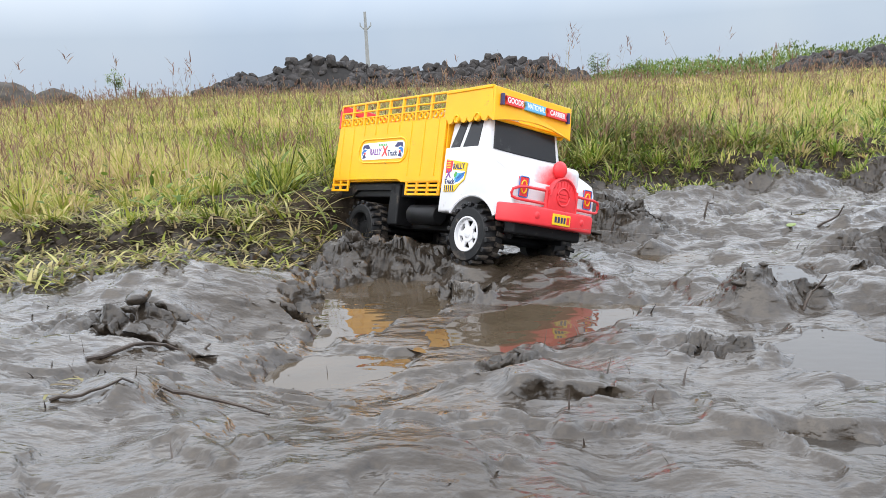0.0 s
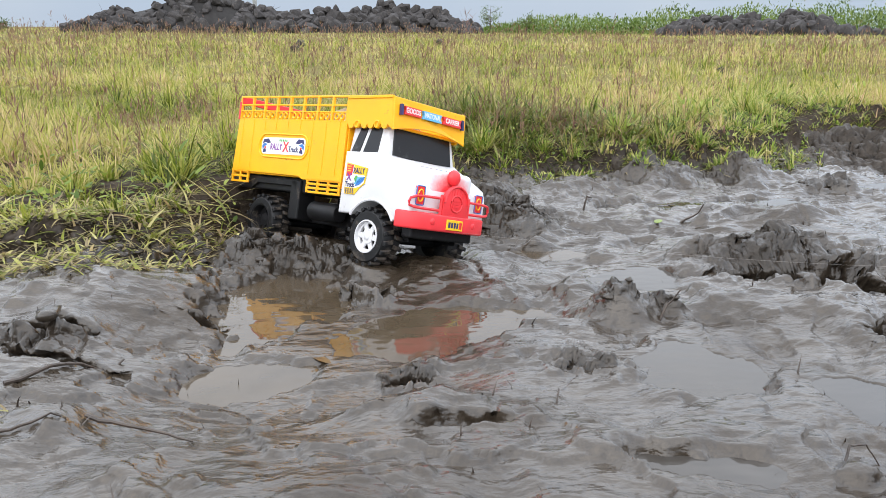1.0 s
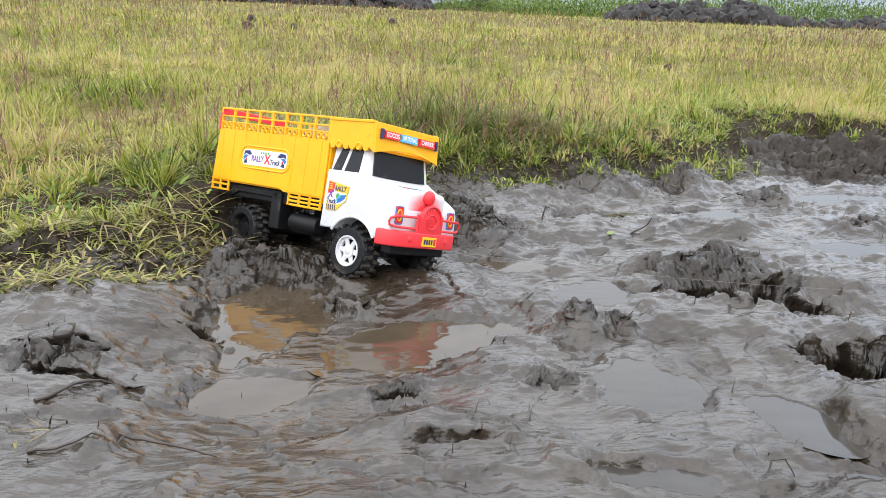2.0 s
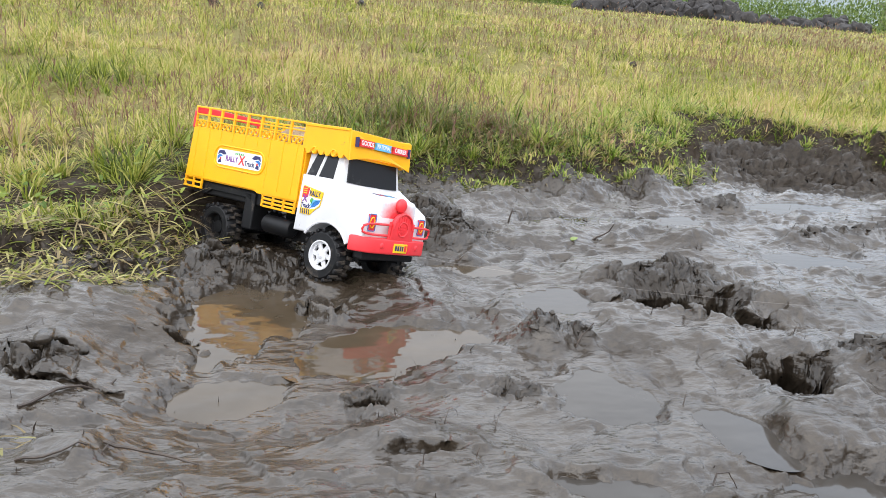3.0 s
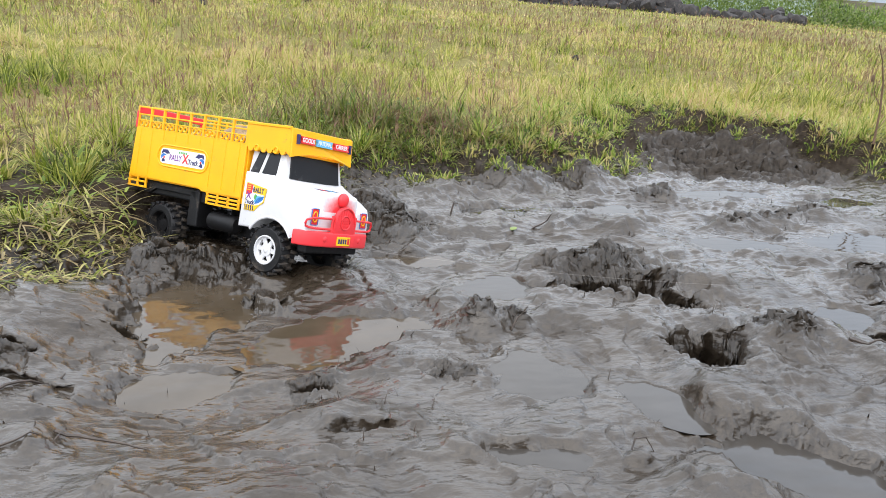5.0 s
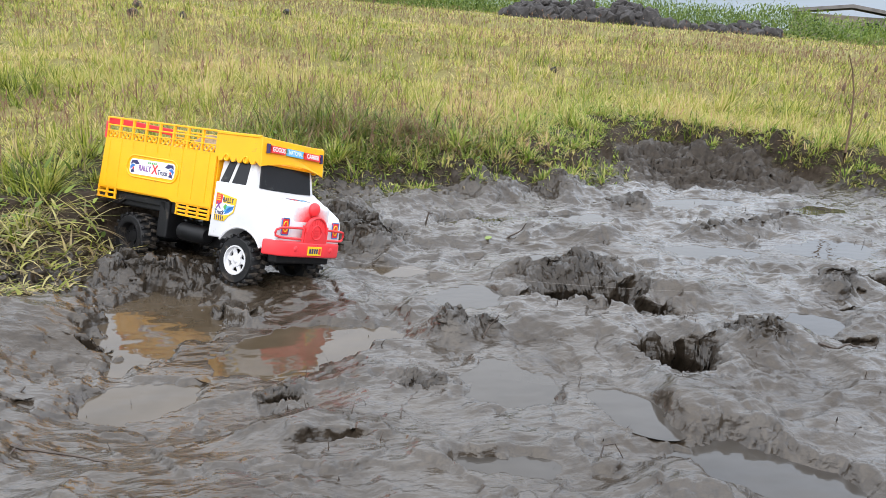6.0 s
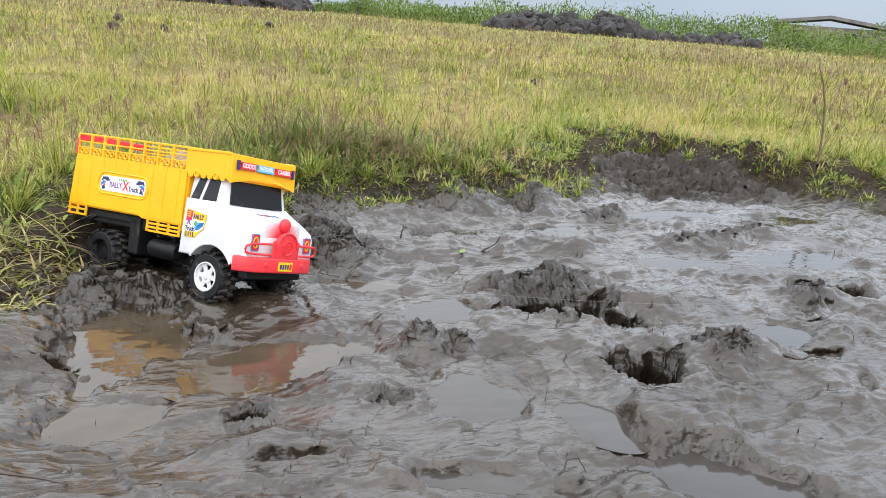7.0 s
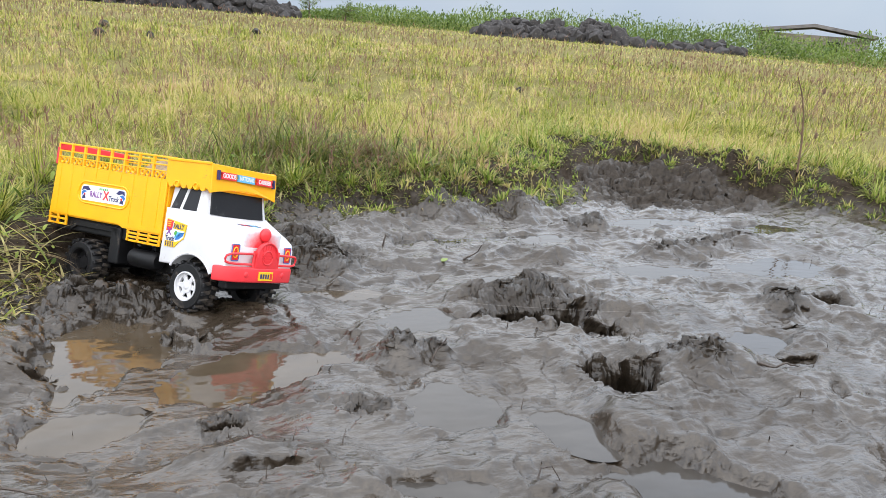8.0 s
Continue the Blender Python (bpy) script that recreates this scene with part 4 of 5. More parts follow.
for s in (-1, 1):
    part("fender_lip", tube(bmesh.new(), [(a, s * 0.0628, b) for a, b in arc(0, 0, 0.0415, 148, 30, 16)], 0.0018, 6), WHITE, cab, smooth_shade=True)
    lamp = slab(bmesh.new(), 0.0560, 0.0592, s * 0.0480 - 0.0060, s * 0.0480 + 0.0060, 0.0420, 0.0620, 0.0008)
    lamp = part("headlamp_sticker", lamp, PRINT_RED, cab, "red, orange and blue printed headlamp")
    part("lamp_print", tube(bmesh.new(), [(0.0594, s * 0.0480 + a, 0.052 + 1.7 * b) for a, b in arc(0, 0, 0.0038, 0, 345, 15)], 0.0008, 5, True), PRINT_YELLOW, lamp)
    part("lamp_border", tube(bmesh.new(), [(0.0592, s * 0.0480 + a, 0.052 + b) for a, b in rounded(-0.0062, 0.0062, -0.0102, 0.0102, 0.002)], 0.0006, 5, True), PRINT_BLUE, lamp)

# red bumper, bull bar, nose ornament
outline = [(0.0590, -0.0600), (0.0480, -0.0690), (0.0450, -0.0690), (0.0450, 0.0690), (0.0480, 0.0690), (0.0590, 0.0600), (0.0660, 0.0500), (0.0690, 0.0200), (0.0690, -0.0200), (0.0660, -0.0500)]
bumper = part("bumper", prism(bmesh.new(), outline, 0.0155, 0.0345, "z", 0.0022, 3), RED, truck, "bright red bumper", True)
guard = [(-0.0210, 0.0330)] + arc(0.0, 0.0480, 0.0200, 180, 0, 16, 0.0200) + [(0.0210, 0.0330)]
grille = part("grille_guard", prism(bmesh.new(), guard, 0.0640, 0.0685, "x", 0.0010, 2), RED, truck, "red arched grille guard", True)
part("guard_rim", tube(bmesh.new(), [(0.0690, a, b) for a, b in arc(0.0, 0.0480, 0.0190, 180, 0, 16)], 0.0014, 6), RED, grille, smooth_shade=True)
part("guard_emblem", tube(bmesh.new(), [(0.0688, a, b) for a, b in arc(0.0, 0.0480, 0.0090, 0, 345, 23)], 0.0010, 6, True), RED, grille, smooth_shade=True)
for z in (0.0445, 0.0480, 0.0515):
    part("emblem_bar", slab(bmesh.new(), 0.0680, 0.0694, -0.0060, 0.0060, z - 0.0008, z + 0.0008), RED, grille)
for k in range(7):
    y = -0.0135 + k * 0.0045
    z = 0.0480 + math.sqrt(max(0.0, 0.0165 ** 2 - y * y))
    part("grille_rib", slab(bmesh.new(), 0.0680, 0.0691, y - 0.0005, y + 0.0005, 0.0560, max(0.0565, z)), RED, grille)
for s in (-1, 1):
    pts = [(0.0660, s * 0.020, 0.0520), (0.0660, s * 0.050, 0.0515), (0.0640, s * 0.0590, 0.0505), (0.0610, s * 0.0640, 0.0480), (0.0600, s * 0.0650, 0.0440), (0.0600, s * 0.0640, 0.0405), (0.0620, s * 0.0590, 0.0390), (0.0650, s * 0.050, 0.0385), (0.0660, s * 0.020, 0.0385)]
    part("guard_tube", tube(bmesh.new(), pts, 0.0015, 8), RED, grille, smooth_shade=True)
    part("guard_upright", tube(bmesh.new(), [(0.0665, s * 0.0225, 0.0320), (0.0665, s * 0.0225, 0.0560)], 0.0016, 8), RED, grille, smooth_shade=True)
    bolt = bmesh.new()
    bmesh.ops.create_uvsphere(bolt, u_segments=12, v_segments=8, radius=0.0042)
    bolt.transform(Matrix.Translation((0.0668, s * 0.0330, 0.0255)) @ Matrix.Diagonal((0.5, 1, 1, 1)))
    part("bumper_boss", bolt, RED, bumper, smooth_shade=True)
bm = bmesh.new()
bmesh.ops.create_uvsphere(bm, u_segments=20, v_segments=12, radius=0.0092)
bm.transform(Matrix.Translation((0.0600, 0, 0.0765)) @ Matrix.Diagonal((0.62, 1, 1, 1)))
part("nose_ornament", bm, RED, truck, "round red nose ornament", True)
plate = part("number_plate", slab(bmesh.new(), 0.0688, 0.0702, -0.0130, 0.0130, 0.0185, 0.0300, 0.0004), PRINT_YELLOW, bumper, "small yellow number plate")
for y, w in ((-0.0090, 0.0022), (-0.0045, 0.0022), (0.0000, 0.0020), (0.0042, 0.0018)):
    part("plate_bar", slab(bmesh.new(), 0.0700, 0.0705, y - w * 0.7, y + w * 0.7, 0.0212, 0.0272), PRINT_NAVY, plate)
part("plate_mark", slab(bmesh.new(), 0.0700, 0.0705, 0.0072, 0.0112, 0.0205, 0.0280), PRINT_RED, plate)

# stickers on the load box and the doors
for s, wall in ((-1, walls[0]), (1, walls[1])):
    face = pose(-0.189, -0.0591, 0.0970, 90, 0, 0) if s < 0 else pose(-0.189, 0.0591, 0.0970, 90, 0, 180)
    b = prism(bmesh.new(), rounded(-0.0475, 0.0475, -0.0108, 0.0108, 0.0060), -0.0006, 0.0002, "z")
    b.transform(face)
    st = part("side_sticker", b, PRINT_WHITE, wall, "white oval sticker printed with red and purple lettering")
    for k in (-1, 1):
        for shape, mat in (([(0.0270, 0.0040), (0.0330, 0.0092), (0.0435, 0.0085), (0.0462, 0.0020), (0.0400, 0.0048), (0.0340, 0.0030)], PRINT_NAVY),
                           ([(0.0345, 0.0018), (0.0415, 0.0035), (0.0464, 0.0000), (0.0450, -0.0050), (0.0410, -0.0010)], PRINT_BLUE),
                           ([(0.0390, -0.0030), (0.0430, -0.0045), (0.0440, -0.0092), (0.0360, -0.0080)], PRINT_NAVY),
                           ([(0.0385, -0.0005), (0.0415, -0.0018), (0.0395, -0.0052), (0.0370, -0.0030)], PRINT_RED)):
            b = prism(bmesh.new(), [(k * p, q) for p, q in shape], 0.0001, 0.0004, "z")
            bmesh.ops.recalc_face_normals(b, faces=b.faces)
            b.transform(face)
            part("sticker_flash", b, mat, st)
    for k in range(5):
        b = slab(bmesh.new(), -0.0085 + k * 0.0038, -0.0062 + k * 0.0038, 0.0058, 0.0085, 0.0001, 0.0004)
        b.transform(face)
        part("sticker_bar", b, PRINT_GREEN, st)
    lettering("sticker_lettering", "RALLY", 0.0112, PRINT_PURPLE, st, face @ pose(-0.0145, -0.0015, 0.0004), "purple lettering reading rally", 0.82)
    lettering("sticker_lettering", "X", 0.0180, PRINT_RED, st, face @ pose(0.0070, -0.0015, 0.0005), "red letter X", 0.95)
    lettering("sticker_lettering", "Truck", 0.0100, PRINT_NAVY, st, face @ pose(0.0235, -0.0040, 0.0004), "dark lettering reading truck", 0.85)
    # door
    face = pose(-0.0335, -0.0634, 0.0640, 90, 0, 0) if s < 0 else pose(-0.0335, 0.0634, 0.0640, 90, 0, 180)
    k = 1 if s < 0 else -1
    b = prism(bmesh.new(), [(k * a, c) for a, c in [(-0.0170, -0.0190), (0.0010, -0.0190), (0.0090, -0.0110), (0.0165, -0.0060), (0.0190, 0.0120), (-0.0170, 0.0170)]], -0.0010, 0.0002, "z")
    bmesh.ops.recalc_face_normals(b, faces=b.faces)
    b.transform(face)
    st = part("door_sticker", b, PRINT_YELLOW, cab, "shield-shaped door sticker in red, yellow and blue")
    b = prism(bmesh.new(), [(k * a, c) for a, c in [(-0.0160, -0.0115), (0.0020, -0.0115), (0.0090, -0.0098), (0.0156, -0.0050), (0.0180, 0.0110), (-0.0160, 0.0158)]], 0.0001, 0.00028, "z")
    bmesh.ops.recalc_face_normals(b, faces=b.faces)
    b.transform(face)
    part("sticker_ground", b, PRINT_WHITE, st)
    for shape, mat in (
        ([(-0.0160, 0.0010), (-0.0060, 0.0030), (-0.0045, 0.0142), (-0.0160, 0.0157)], PRINT_RED),
        ([(-0.0040, 0.0045), (0.0175, 0.0030), (0.0182, 0.0113), (-0.0035, 0.0142)], PRINT_YELLOW),
        ([(-0.0020, -0.0085), (0.0060, -0.0050), (0.0150, 0.0015), (0.0040, 0.0010)], PRINT_SKY),
        ([(0.0005, -0.0100), (0.0080, -0.0080), (0.0150, -0.0030), (0.0172, 0.0022), (0.0080, 0.0000), (0.0040, -0.0040)], PRINT_BLUE),
        ([(-0.0020, -0.0010), (0.0020, -0.0060), (0.0045, 0.0015), (0.0010, 0.0030)], PRINT_GREEN),
        ([(-0.0165, -0.0185), (0.0005, -0.0185), (0.0030, -0.0125), (-0.0165, -0.0115)], PRINT_YELLOW),
    ):
        b = prism(bmesh.new(), [(k * a, c) for a, c in shape], 0.0001, 0.0004, "z")
        bmesh.ops.recalc_face_normals(b, faces=b.faces)
        b.transform(face)
        part("sticker_patch", b, mat, st)
    for j in range(5):
        x = -0.0160 + j * 0.0034
        b = prism(bmesh.new(), [(k * a, c) for a, c in [(x + 0.0014, -0.0183), (x + 0.0030, -0.0183), (x + 0.0014, -0.0122), (x - 0.0002, -0.0122)]], 0.0004, 0.0006, "z")
        bmesh.ops.recalc_face_normals(b, faces=b.faces)
        b.transform(face)
        part("hazard_stripe", b, PRINT_NAVY, st)
    lettering("sticker_lettering", "RALLY", 0.0088, PRINT_NAVY, st, face @ pose(k * 0.0058, 0.0080, 0.0007), "dark lettering reading rally", 0.78)
    lettering("sticker_lettering", "X", 0.0120, PRINT_PURPLE, st, face @ pose(k * -0.0105, 0.0000, 0.0007), "purple letter X", 1.0)
    lettering("sticker_lettering", "Truck", 0.0085, PRINT_NAVY, st, face @ pose(k * -0.0080, -0.0082, 0.0007), "dark lettering reading truck", 0.8)
    for j in range(3):
        b = slab(bmesh.new(), k * -0.0115 - 0.003, k * -0.0115 + 0.003, 0.0068 + j * 0.0027, 0.0080 + j * 0.0027, 0.0003, 0.0006)
        b.transform(face)
        part("sticker_bar", b, PRINT_YELLOW, st)
emblem = part("bonnet_sticker", prism(bmesh.new(), [(0.030 + 0.011 * math.cos(t), 0.024 * math.sin(t)) for t in np.linspace(0, 2 * math.pi, 24)[:-1]], -0.0003, 0.0003, "z"), PRINT_WHITE, cab, "oval printed bonnet sticker")
for y, mat in ((-0.0150, PRINT_NAVY), (-0.0080, PRINT_RED), (0.0, PRINT_NAVY), (0.0080, PRINT_SKY), (0.0150, PRINT_NAVY)):
    part("sticker_patch", slab(bmesh.new(), 0.0240, 0.0360, y - 0.0028, y + 0.0028, 0.0003, 0.0006), mat, emblem)
emblem.matrix_basis = pose(0.0, 0, 0.0878, 0, 5.7, 0)

# chassis
part("chassis_rail", slab(bmesh.new(), -0.2900, 0.0450, -0.0260, 0.0260, 0.0040, 0.0240, 0.002), BLACK, truck)
part("subframe", slab(bmesh.new(), -0.2950, -0.0700, -0.0480, 0.0480, 0.0400, 0.0588, 0.002), BLACK, truck)
# black block added under the bumper in place of the dark shadow there
part("front_valance", slab(bmesh.new(), 0.0380, 0.0530, -0.0500, 0.0500, 0.0050, 0.0200, 0.002), BLACK, truck)
for s in (-1, 1):
    y0, y1 = sorted((s * 0.0520, s * 0.0260))
    part("spring_hanger", slab(bmesh.new(), -0.1720, -0.1520, y0, y1, 0.0060, 0.0560, 0.002), BLACK, truck)
    part("mudguard", prism(bmesh.new(), [(-0.262, 0.0400), (-0.252, 0.0560), (-0.160, 0.0560), (-0.158, 0.0400), (-0.166, 0.0480), (-0.248, 0.0480)], y0, y1, "y", 0.0008), BLACK, truck)
    part("fuel_tank", tube(bmesh.new(), [(-0.1300, s * 0.0440, 0.0200), (-0.1270, s * 0.0440, 0.0200), (-0.0800, s * 0.0440, 0.0200), (-0.0770, s * 0.0440, 0.0200)], [0.0095, 0.0120, 0.0120, 0.0095], 18), BLACK, truck, smooth_shade=True)
    part("arch_liner", slab(bmesh.new(), -0.0390, 0.0390, s * 0.0380 - 0.001, s * 0.0380 + 0.001, 0.0000, 0.0560), BLACK, truck)
for x in (0.0, -0.211):
    part("axle", tube(bmesh.new(), [(x, -0.050, 0), (x, 0.050, 0)], 0.0055, 12), BLACK, truck, smooth_shade=True)


def wheel(x, y, white):
    """A chunky toy wheel with lugged tread; white spoked rim in front, deep black dish behind."""
    s = 1 if y > 0 else -1
    hub = new("wheel")
    hub.empty_display_size = 0.02
    hub.parent = truck
    hub.matrix_basis = pose(x, y, 0, 0, random.uniform(0, 40), 0) @ Matrix.Diagonal((1, s, 1, 1))
    w = 0.0135
    tyre = part("tyre", lathe(bmesh.new(), [(0.0180, -w), (0.0275, -w), (0.0300, -w * 0.8), (0.0306, 0), (0.0300, w * 0.8), (0.0275, w), (0.0192, w), (0.0180, w * 0.8), (0.0180, -w)], 40), TYRE, hub, "black lugged tyre smeared with mud", True)
    lug = bmesh.new()
    slab(lug, 0.0290, 0.0332, -w * 1.0, -0.0008, -0.0024, 0.0024, 0.0006, 1)
    for v in lug.verts:
        v.co.z += v.co.y * 0.22
    first = part("tread_lug", lug, TYRE, tyre)
    for i in range(18):
        for side in (1, -1):
            ob = first if i == 0 and side == 1 else new("tread_lug", first.data)
            ob.parent = tyre
            ob.matrix_basis = pose(0, 0, 0, 0, i * 20 + (10 if side < 0 else 0), 0) @ Matrix.Diagonal((1, side, 1, 1))
    mat = WHITE if white else BLACK
    if white:
        rim = part("rim", lathe(bmesh.new(), [(0.0186, w * 0.75), (0.0186, w + 0.0006), (0.0172, w + 0.0008), (0.0165, w * 0.72)], 40), mat, hub, "white wheel rim", True)
        b = bmesh.new()
        prism(b, arc(0, 0, 0.0085, 0, 345, 23), w * 0.62, w * 0.86, "y", 0.0006, 2)
        part("hub_cap", b, mat, rim)
        for i in range(6):
            a0 = i * 60
            spoke = arc(0, 0, 0.0160, a0 + 20, a0 + 40, 4) + arc(0, 0, 0.0072, a0 + 58, a0 + 2, 4)
            part("spoke", prism(bmesh.new(), spoke, w * 0.58, w * 0.78, "y", 0.0006, 1), mat, rim)
        part("rim_backing", lathe(bmesh.new(), [(0.0, w * 0.3), (0.0179, w * 0.3)], 24), BLACK, rim)
        part("rim_ring", lathe(bmesh.new(), [(0.0180, w * 0.5), (0.0180, w * 0.80), (0.0144, w * 0.74), (0.0141, w * 0.5)], 40), mat, rim, smooth_shade=True)
        nut = bmesh.new()
        bmesh.ops.create_uvsphere(nut, u_segments=12, v_segments=8, radius=0.0045)
        nut.transform(Matrix.Translation((0, w * 0.84, 0)) @ Matrix.Diagonal((1, 0.4, 1, 1)))
        part("hub_nut", nut, mat, rim, smooth_shade=True)
    else:
        rim = part("rim", lathe(bmesh.new(), [(0.0222, w * 0.9), (0.0215, w + 0.0004), (0.0195, w), (0.0180, w * 0.2), (0.0100, w * 0.1), (0.0085, w * 0.45), (0.0, w * 0.5)], 36), mat, hub, "deep black wheel dish", True)
        for i in range(6):
            part("dish_rib", prism(bmesh.new(), arc(0, 0, 0.0180, i * 60 - 3, i * 60 + 3, 2) + arc(0, 0, 0.0085, i * 60 + 6, i * 60 - 6, 2), w * 0.1, w * 0.32, "y"), mat, rim)


for i, (x, y) in enumerate(WHEELS):
    wheel(x, y, i < 2)

# clods of earth carried in the load box
CLOD = material("dry_clod", (0.26, 0.19, 0.115), 0.9, vary=0.35, scale=60, bump=0.8, bump_scale=180, dirt=(0.12, 0.085, 0.05), dirt_amount=0.3, dirt_scale=40)


def boulder(rng, size, lumps=0.35, level=3, facet=3.0):
    bm = bmesh.new()
    bmesh.ops.create_icosphere(bm, subdivisions=level, radius=1.0)
    off = Vector(rng.uniform(-50, 50, 3))
    for v in bm.verts:
        n = v.co.normalized()
        k = 1 + lumps * noise.noise(n * 1.1 + off) + lumps * 0.6 * noise.cell(n * facet + off) * 0.5 + lumps * 0.35 * noise.noise(n * 4 + off)
        v.co = Vector((n.x * k * size[0], n.y * k * size[1], n.z * k * size[2]))
    return bm


crng = np.random.default_rng(77)
for x, y, z, a, b, c in ((-0.150, 0.008, 0.133, 0.034, 0.026, 0.026), (-0.098, 0.000, 0.131, 0.018, 0.022, 0.026), (-0.205, -0.014, 0.116, 0.028, 0.024, 0.022), (-0.250, 0.010, 0.108, 0.030, 0.030, 0.020),
                         (-0.120, -0.034, 0.112, 0.022, 0.016, 0.018), (-0.050, 0.010, 0.138, 0.020, 0.030, 0.010), (-0.185, 0.036, 0.112, 0.026, 0.016, 0.018)):
    ob = part("earth_clod", boulder(crng, (a, b, c), 0.3), CLOD, None, smooth_shade=True)
    ob.matrix_world = TRUCK @ pose(x, y, z, *crng.uniform(-20, 20, 3))
    tagged(ob, "dry brown clod of earth lying in the toy lorry's load box", "clod", "clods in the load box")
ob = part("earth_bed", slab(bmesh.new(), -0.296, -0.070, -0.054, 0.054, 0.0628, 0.0950, 0.008), CLOD)
for v in ob.data.vertices:
    if v.co.z > 0.09:
        v.co.z += 0.012 * noise.noise(v.co * 30)
ob.matrix_world = TRUCK
tagged(ob, "loose brown earth filling the bottom of the load box", "earth", kind="stuff")


# ---- distance: stone heaps, scrub, pole, house ----
ROCK = material("dark_basalt", (0.034, 0.030, 0.029), 0.85, vary=0.45, scale=5, bump=0.6, bump_scale=25, dirt=(0.12, 0.10, 0.085), dirt_amount=0.3, dirt_scale=3)
CORE = material("dark_rubble", (0.020, 0.018, 0.017), 0.95, vary=0.4, scale=6)


def bearing(az, dist):
    return dist * math.sin(radians(az)), dist * math.cos(radians(az)) - 0.1


def ground_at(x, y):
    return float(terrain(np.array([x]), np.array([y]))[0][0])


rock_rng = np.random.default_rng(5)
rock_shapes = []
for i in range(7):
    b = bmesh.new()
    for p in rock_rng.uniform(-1, 1, (16, 3)):
        p = p / max(np.linalg.norm(p), 0.35) * rock_rng.uniform(0.75, 1.15)
        b.verts.new((p[0], p[1], p[2]))
    hull = bmesh.ops.convex_hull(b, input=b.verts)
    bmesh.ops.delete(b, geom=[g for g in hull["geom_interior"] if isinstance(g, bmesh.types.BMVert)], context="VERTS")
    bmesh.ops.bevel(b, geom=list(b.edges), offset=0.05, segments=1, affect="EDGES")
    me = bpy.data.meshes.new("rock")
    b.to_mesh(me)
    b.free()
    me.materials.append(ROCK)
    rock_shapes.append(me)


def stone_heap(name, dist, azs, els, count, label, seed):
    """A heap of broken stones whose crest follows the given bearings and angles of height."""
    rng = np.random.default_rng(seed)
    mid = 0.5 * (azs[0] + azs[-1])
    hx, hy = bearing(mid, dist)
    heap = empty(name, Matrix.Translation((hx, hy, ground_at(hx, hy))), label, "stone heap", "stone heaps")
    core = bmesh.new()
    lines = []
    for a in np.linspace(azs[0], azs[-1], 60):
        top = max(0.05, 0.30 + dist * math.tan(radians(float(np.interp(a, azs, els)))) - 0.24)
        row = []
        for depth, part_of in ((-1.3, -0.3), (-0.7, 0.55), (0.0, 1.0), (0.8, 0.6), (1.6, -0.3)):
            x, y = bearing(float(a), dist + depth)
            g = ground_at(x, y)
            zz = g - 0.1 if part_of < 0 else g + max(0.0, top - g) * part_of + 0.05 * noise.noise(Vector((x * 2, y * 2, 3)))
            row.append(core.verts.new((x - hx, y - hy, zz - heap.location.z)))
        lines.append(row)
    for p, q in zip(lines, lines[1:]):
        for i in range(4):
            core.faces.new((p[i], q[i], q[i + 1], p[i + 1]))
    part("rubble", core, CORE, heap, "dark small rubble between the stones", True)
    for i in range(count):
        a = float(rng.uniform(azs[0], azs[-1]))
        top = 0.30 + dist * math.tan(radians(float(np.interp(a, azs, els))))
        up = float(rng.uniform(0, 1)) ** 0.75
        depth = -1.25 * (1 - up) + rng.uniform(-0.12, 0.12)
        x, y = bearing(a, dist + depth)
        g = ground_at(x, y)
        size = float(rng.uniform(0.15, 0.31)) * (1.15 if up < 0.4 else 1.0)
        z = g + max(0.0, top - g - size * 0.8) * up
        ob = new("rock", rock_shapes[i % 7])
        ob.parent = heap
        ob.matrix_basis = pose(x - hx, y - hy, z - heap.location.z, *rng.uniform(0, 360, 3)) @ Matrix.Diagonal((size, size * float(rng.uniform(0.7, 1.1)), size * float(rng.uniform(0.6, 1.0)), 1))
    return heap


stone_heap("stone_heap", 25.0, [-18.9, -16, -14, -12.5, -10.7, -9, -7, -4.4, -2, 0, 3.3, 5, 7, 8.5, 9.6], [0.3, 1.2, 1.5, 2.0, 2.75, 2.4, 1.9, 1.25, 1.5, 1.6, 2.0, 1.8, 1.5, 0.9, 0.3], 300, "long heap of dark broken basalt stones across the field", 11)
stone_heap("stone_heap", 24.0, [22.5, 24.0, 25.6, 27, 29, 31.2, 33, 34.4], [0.1, 0.7, 1.15, 1.0, 1.1, 1.3, 0.9, 0.1], 130, "smaller heap of dark broken stones before green scrub", 12)
stone_heap("stone_heap", 26.0, [35.0, 36.5, 38, 39.5, 41.5], [0.1, 0.5, 0.35, 0.75, 0.1], 45, "low scatter of dark stones before green scrub", 13)
for az, dist, size in ((-3.2, 7.2, 0.050), (-3.5, 5.9, 0.042), (-0.3, 6.4, 0.04), (6.8, 8.0, 0.05), (26.5, 3.9, 0.022)):
    x, y = bearing(az, dist)
    ob = new("stone", rock_shapes[int(dist) % 7])
    ob.matrix_world = pose(x, y, ground_at(x, y) + size * 0.9, 20, 10, 70) @ Matrix.Diagonal((size * 1.3, size, size * 0.8, 1))
    tagged(ob, "dark stone lying among the field grass", "stone", "stones in the grass")

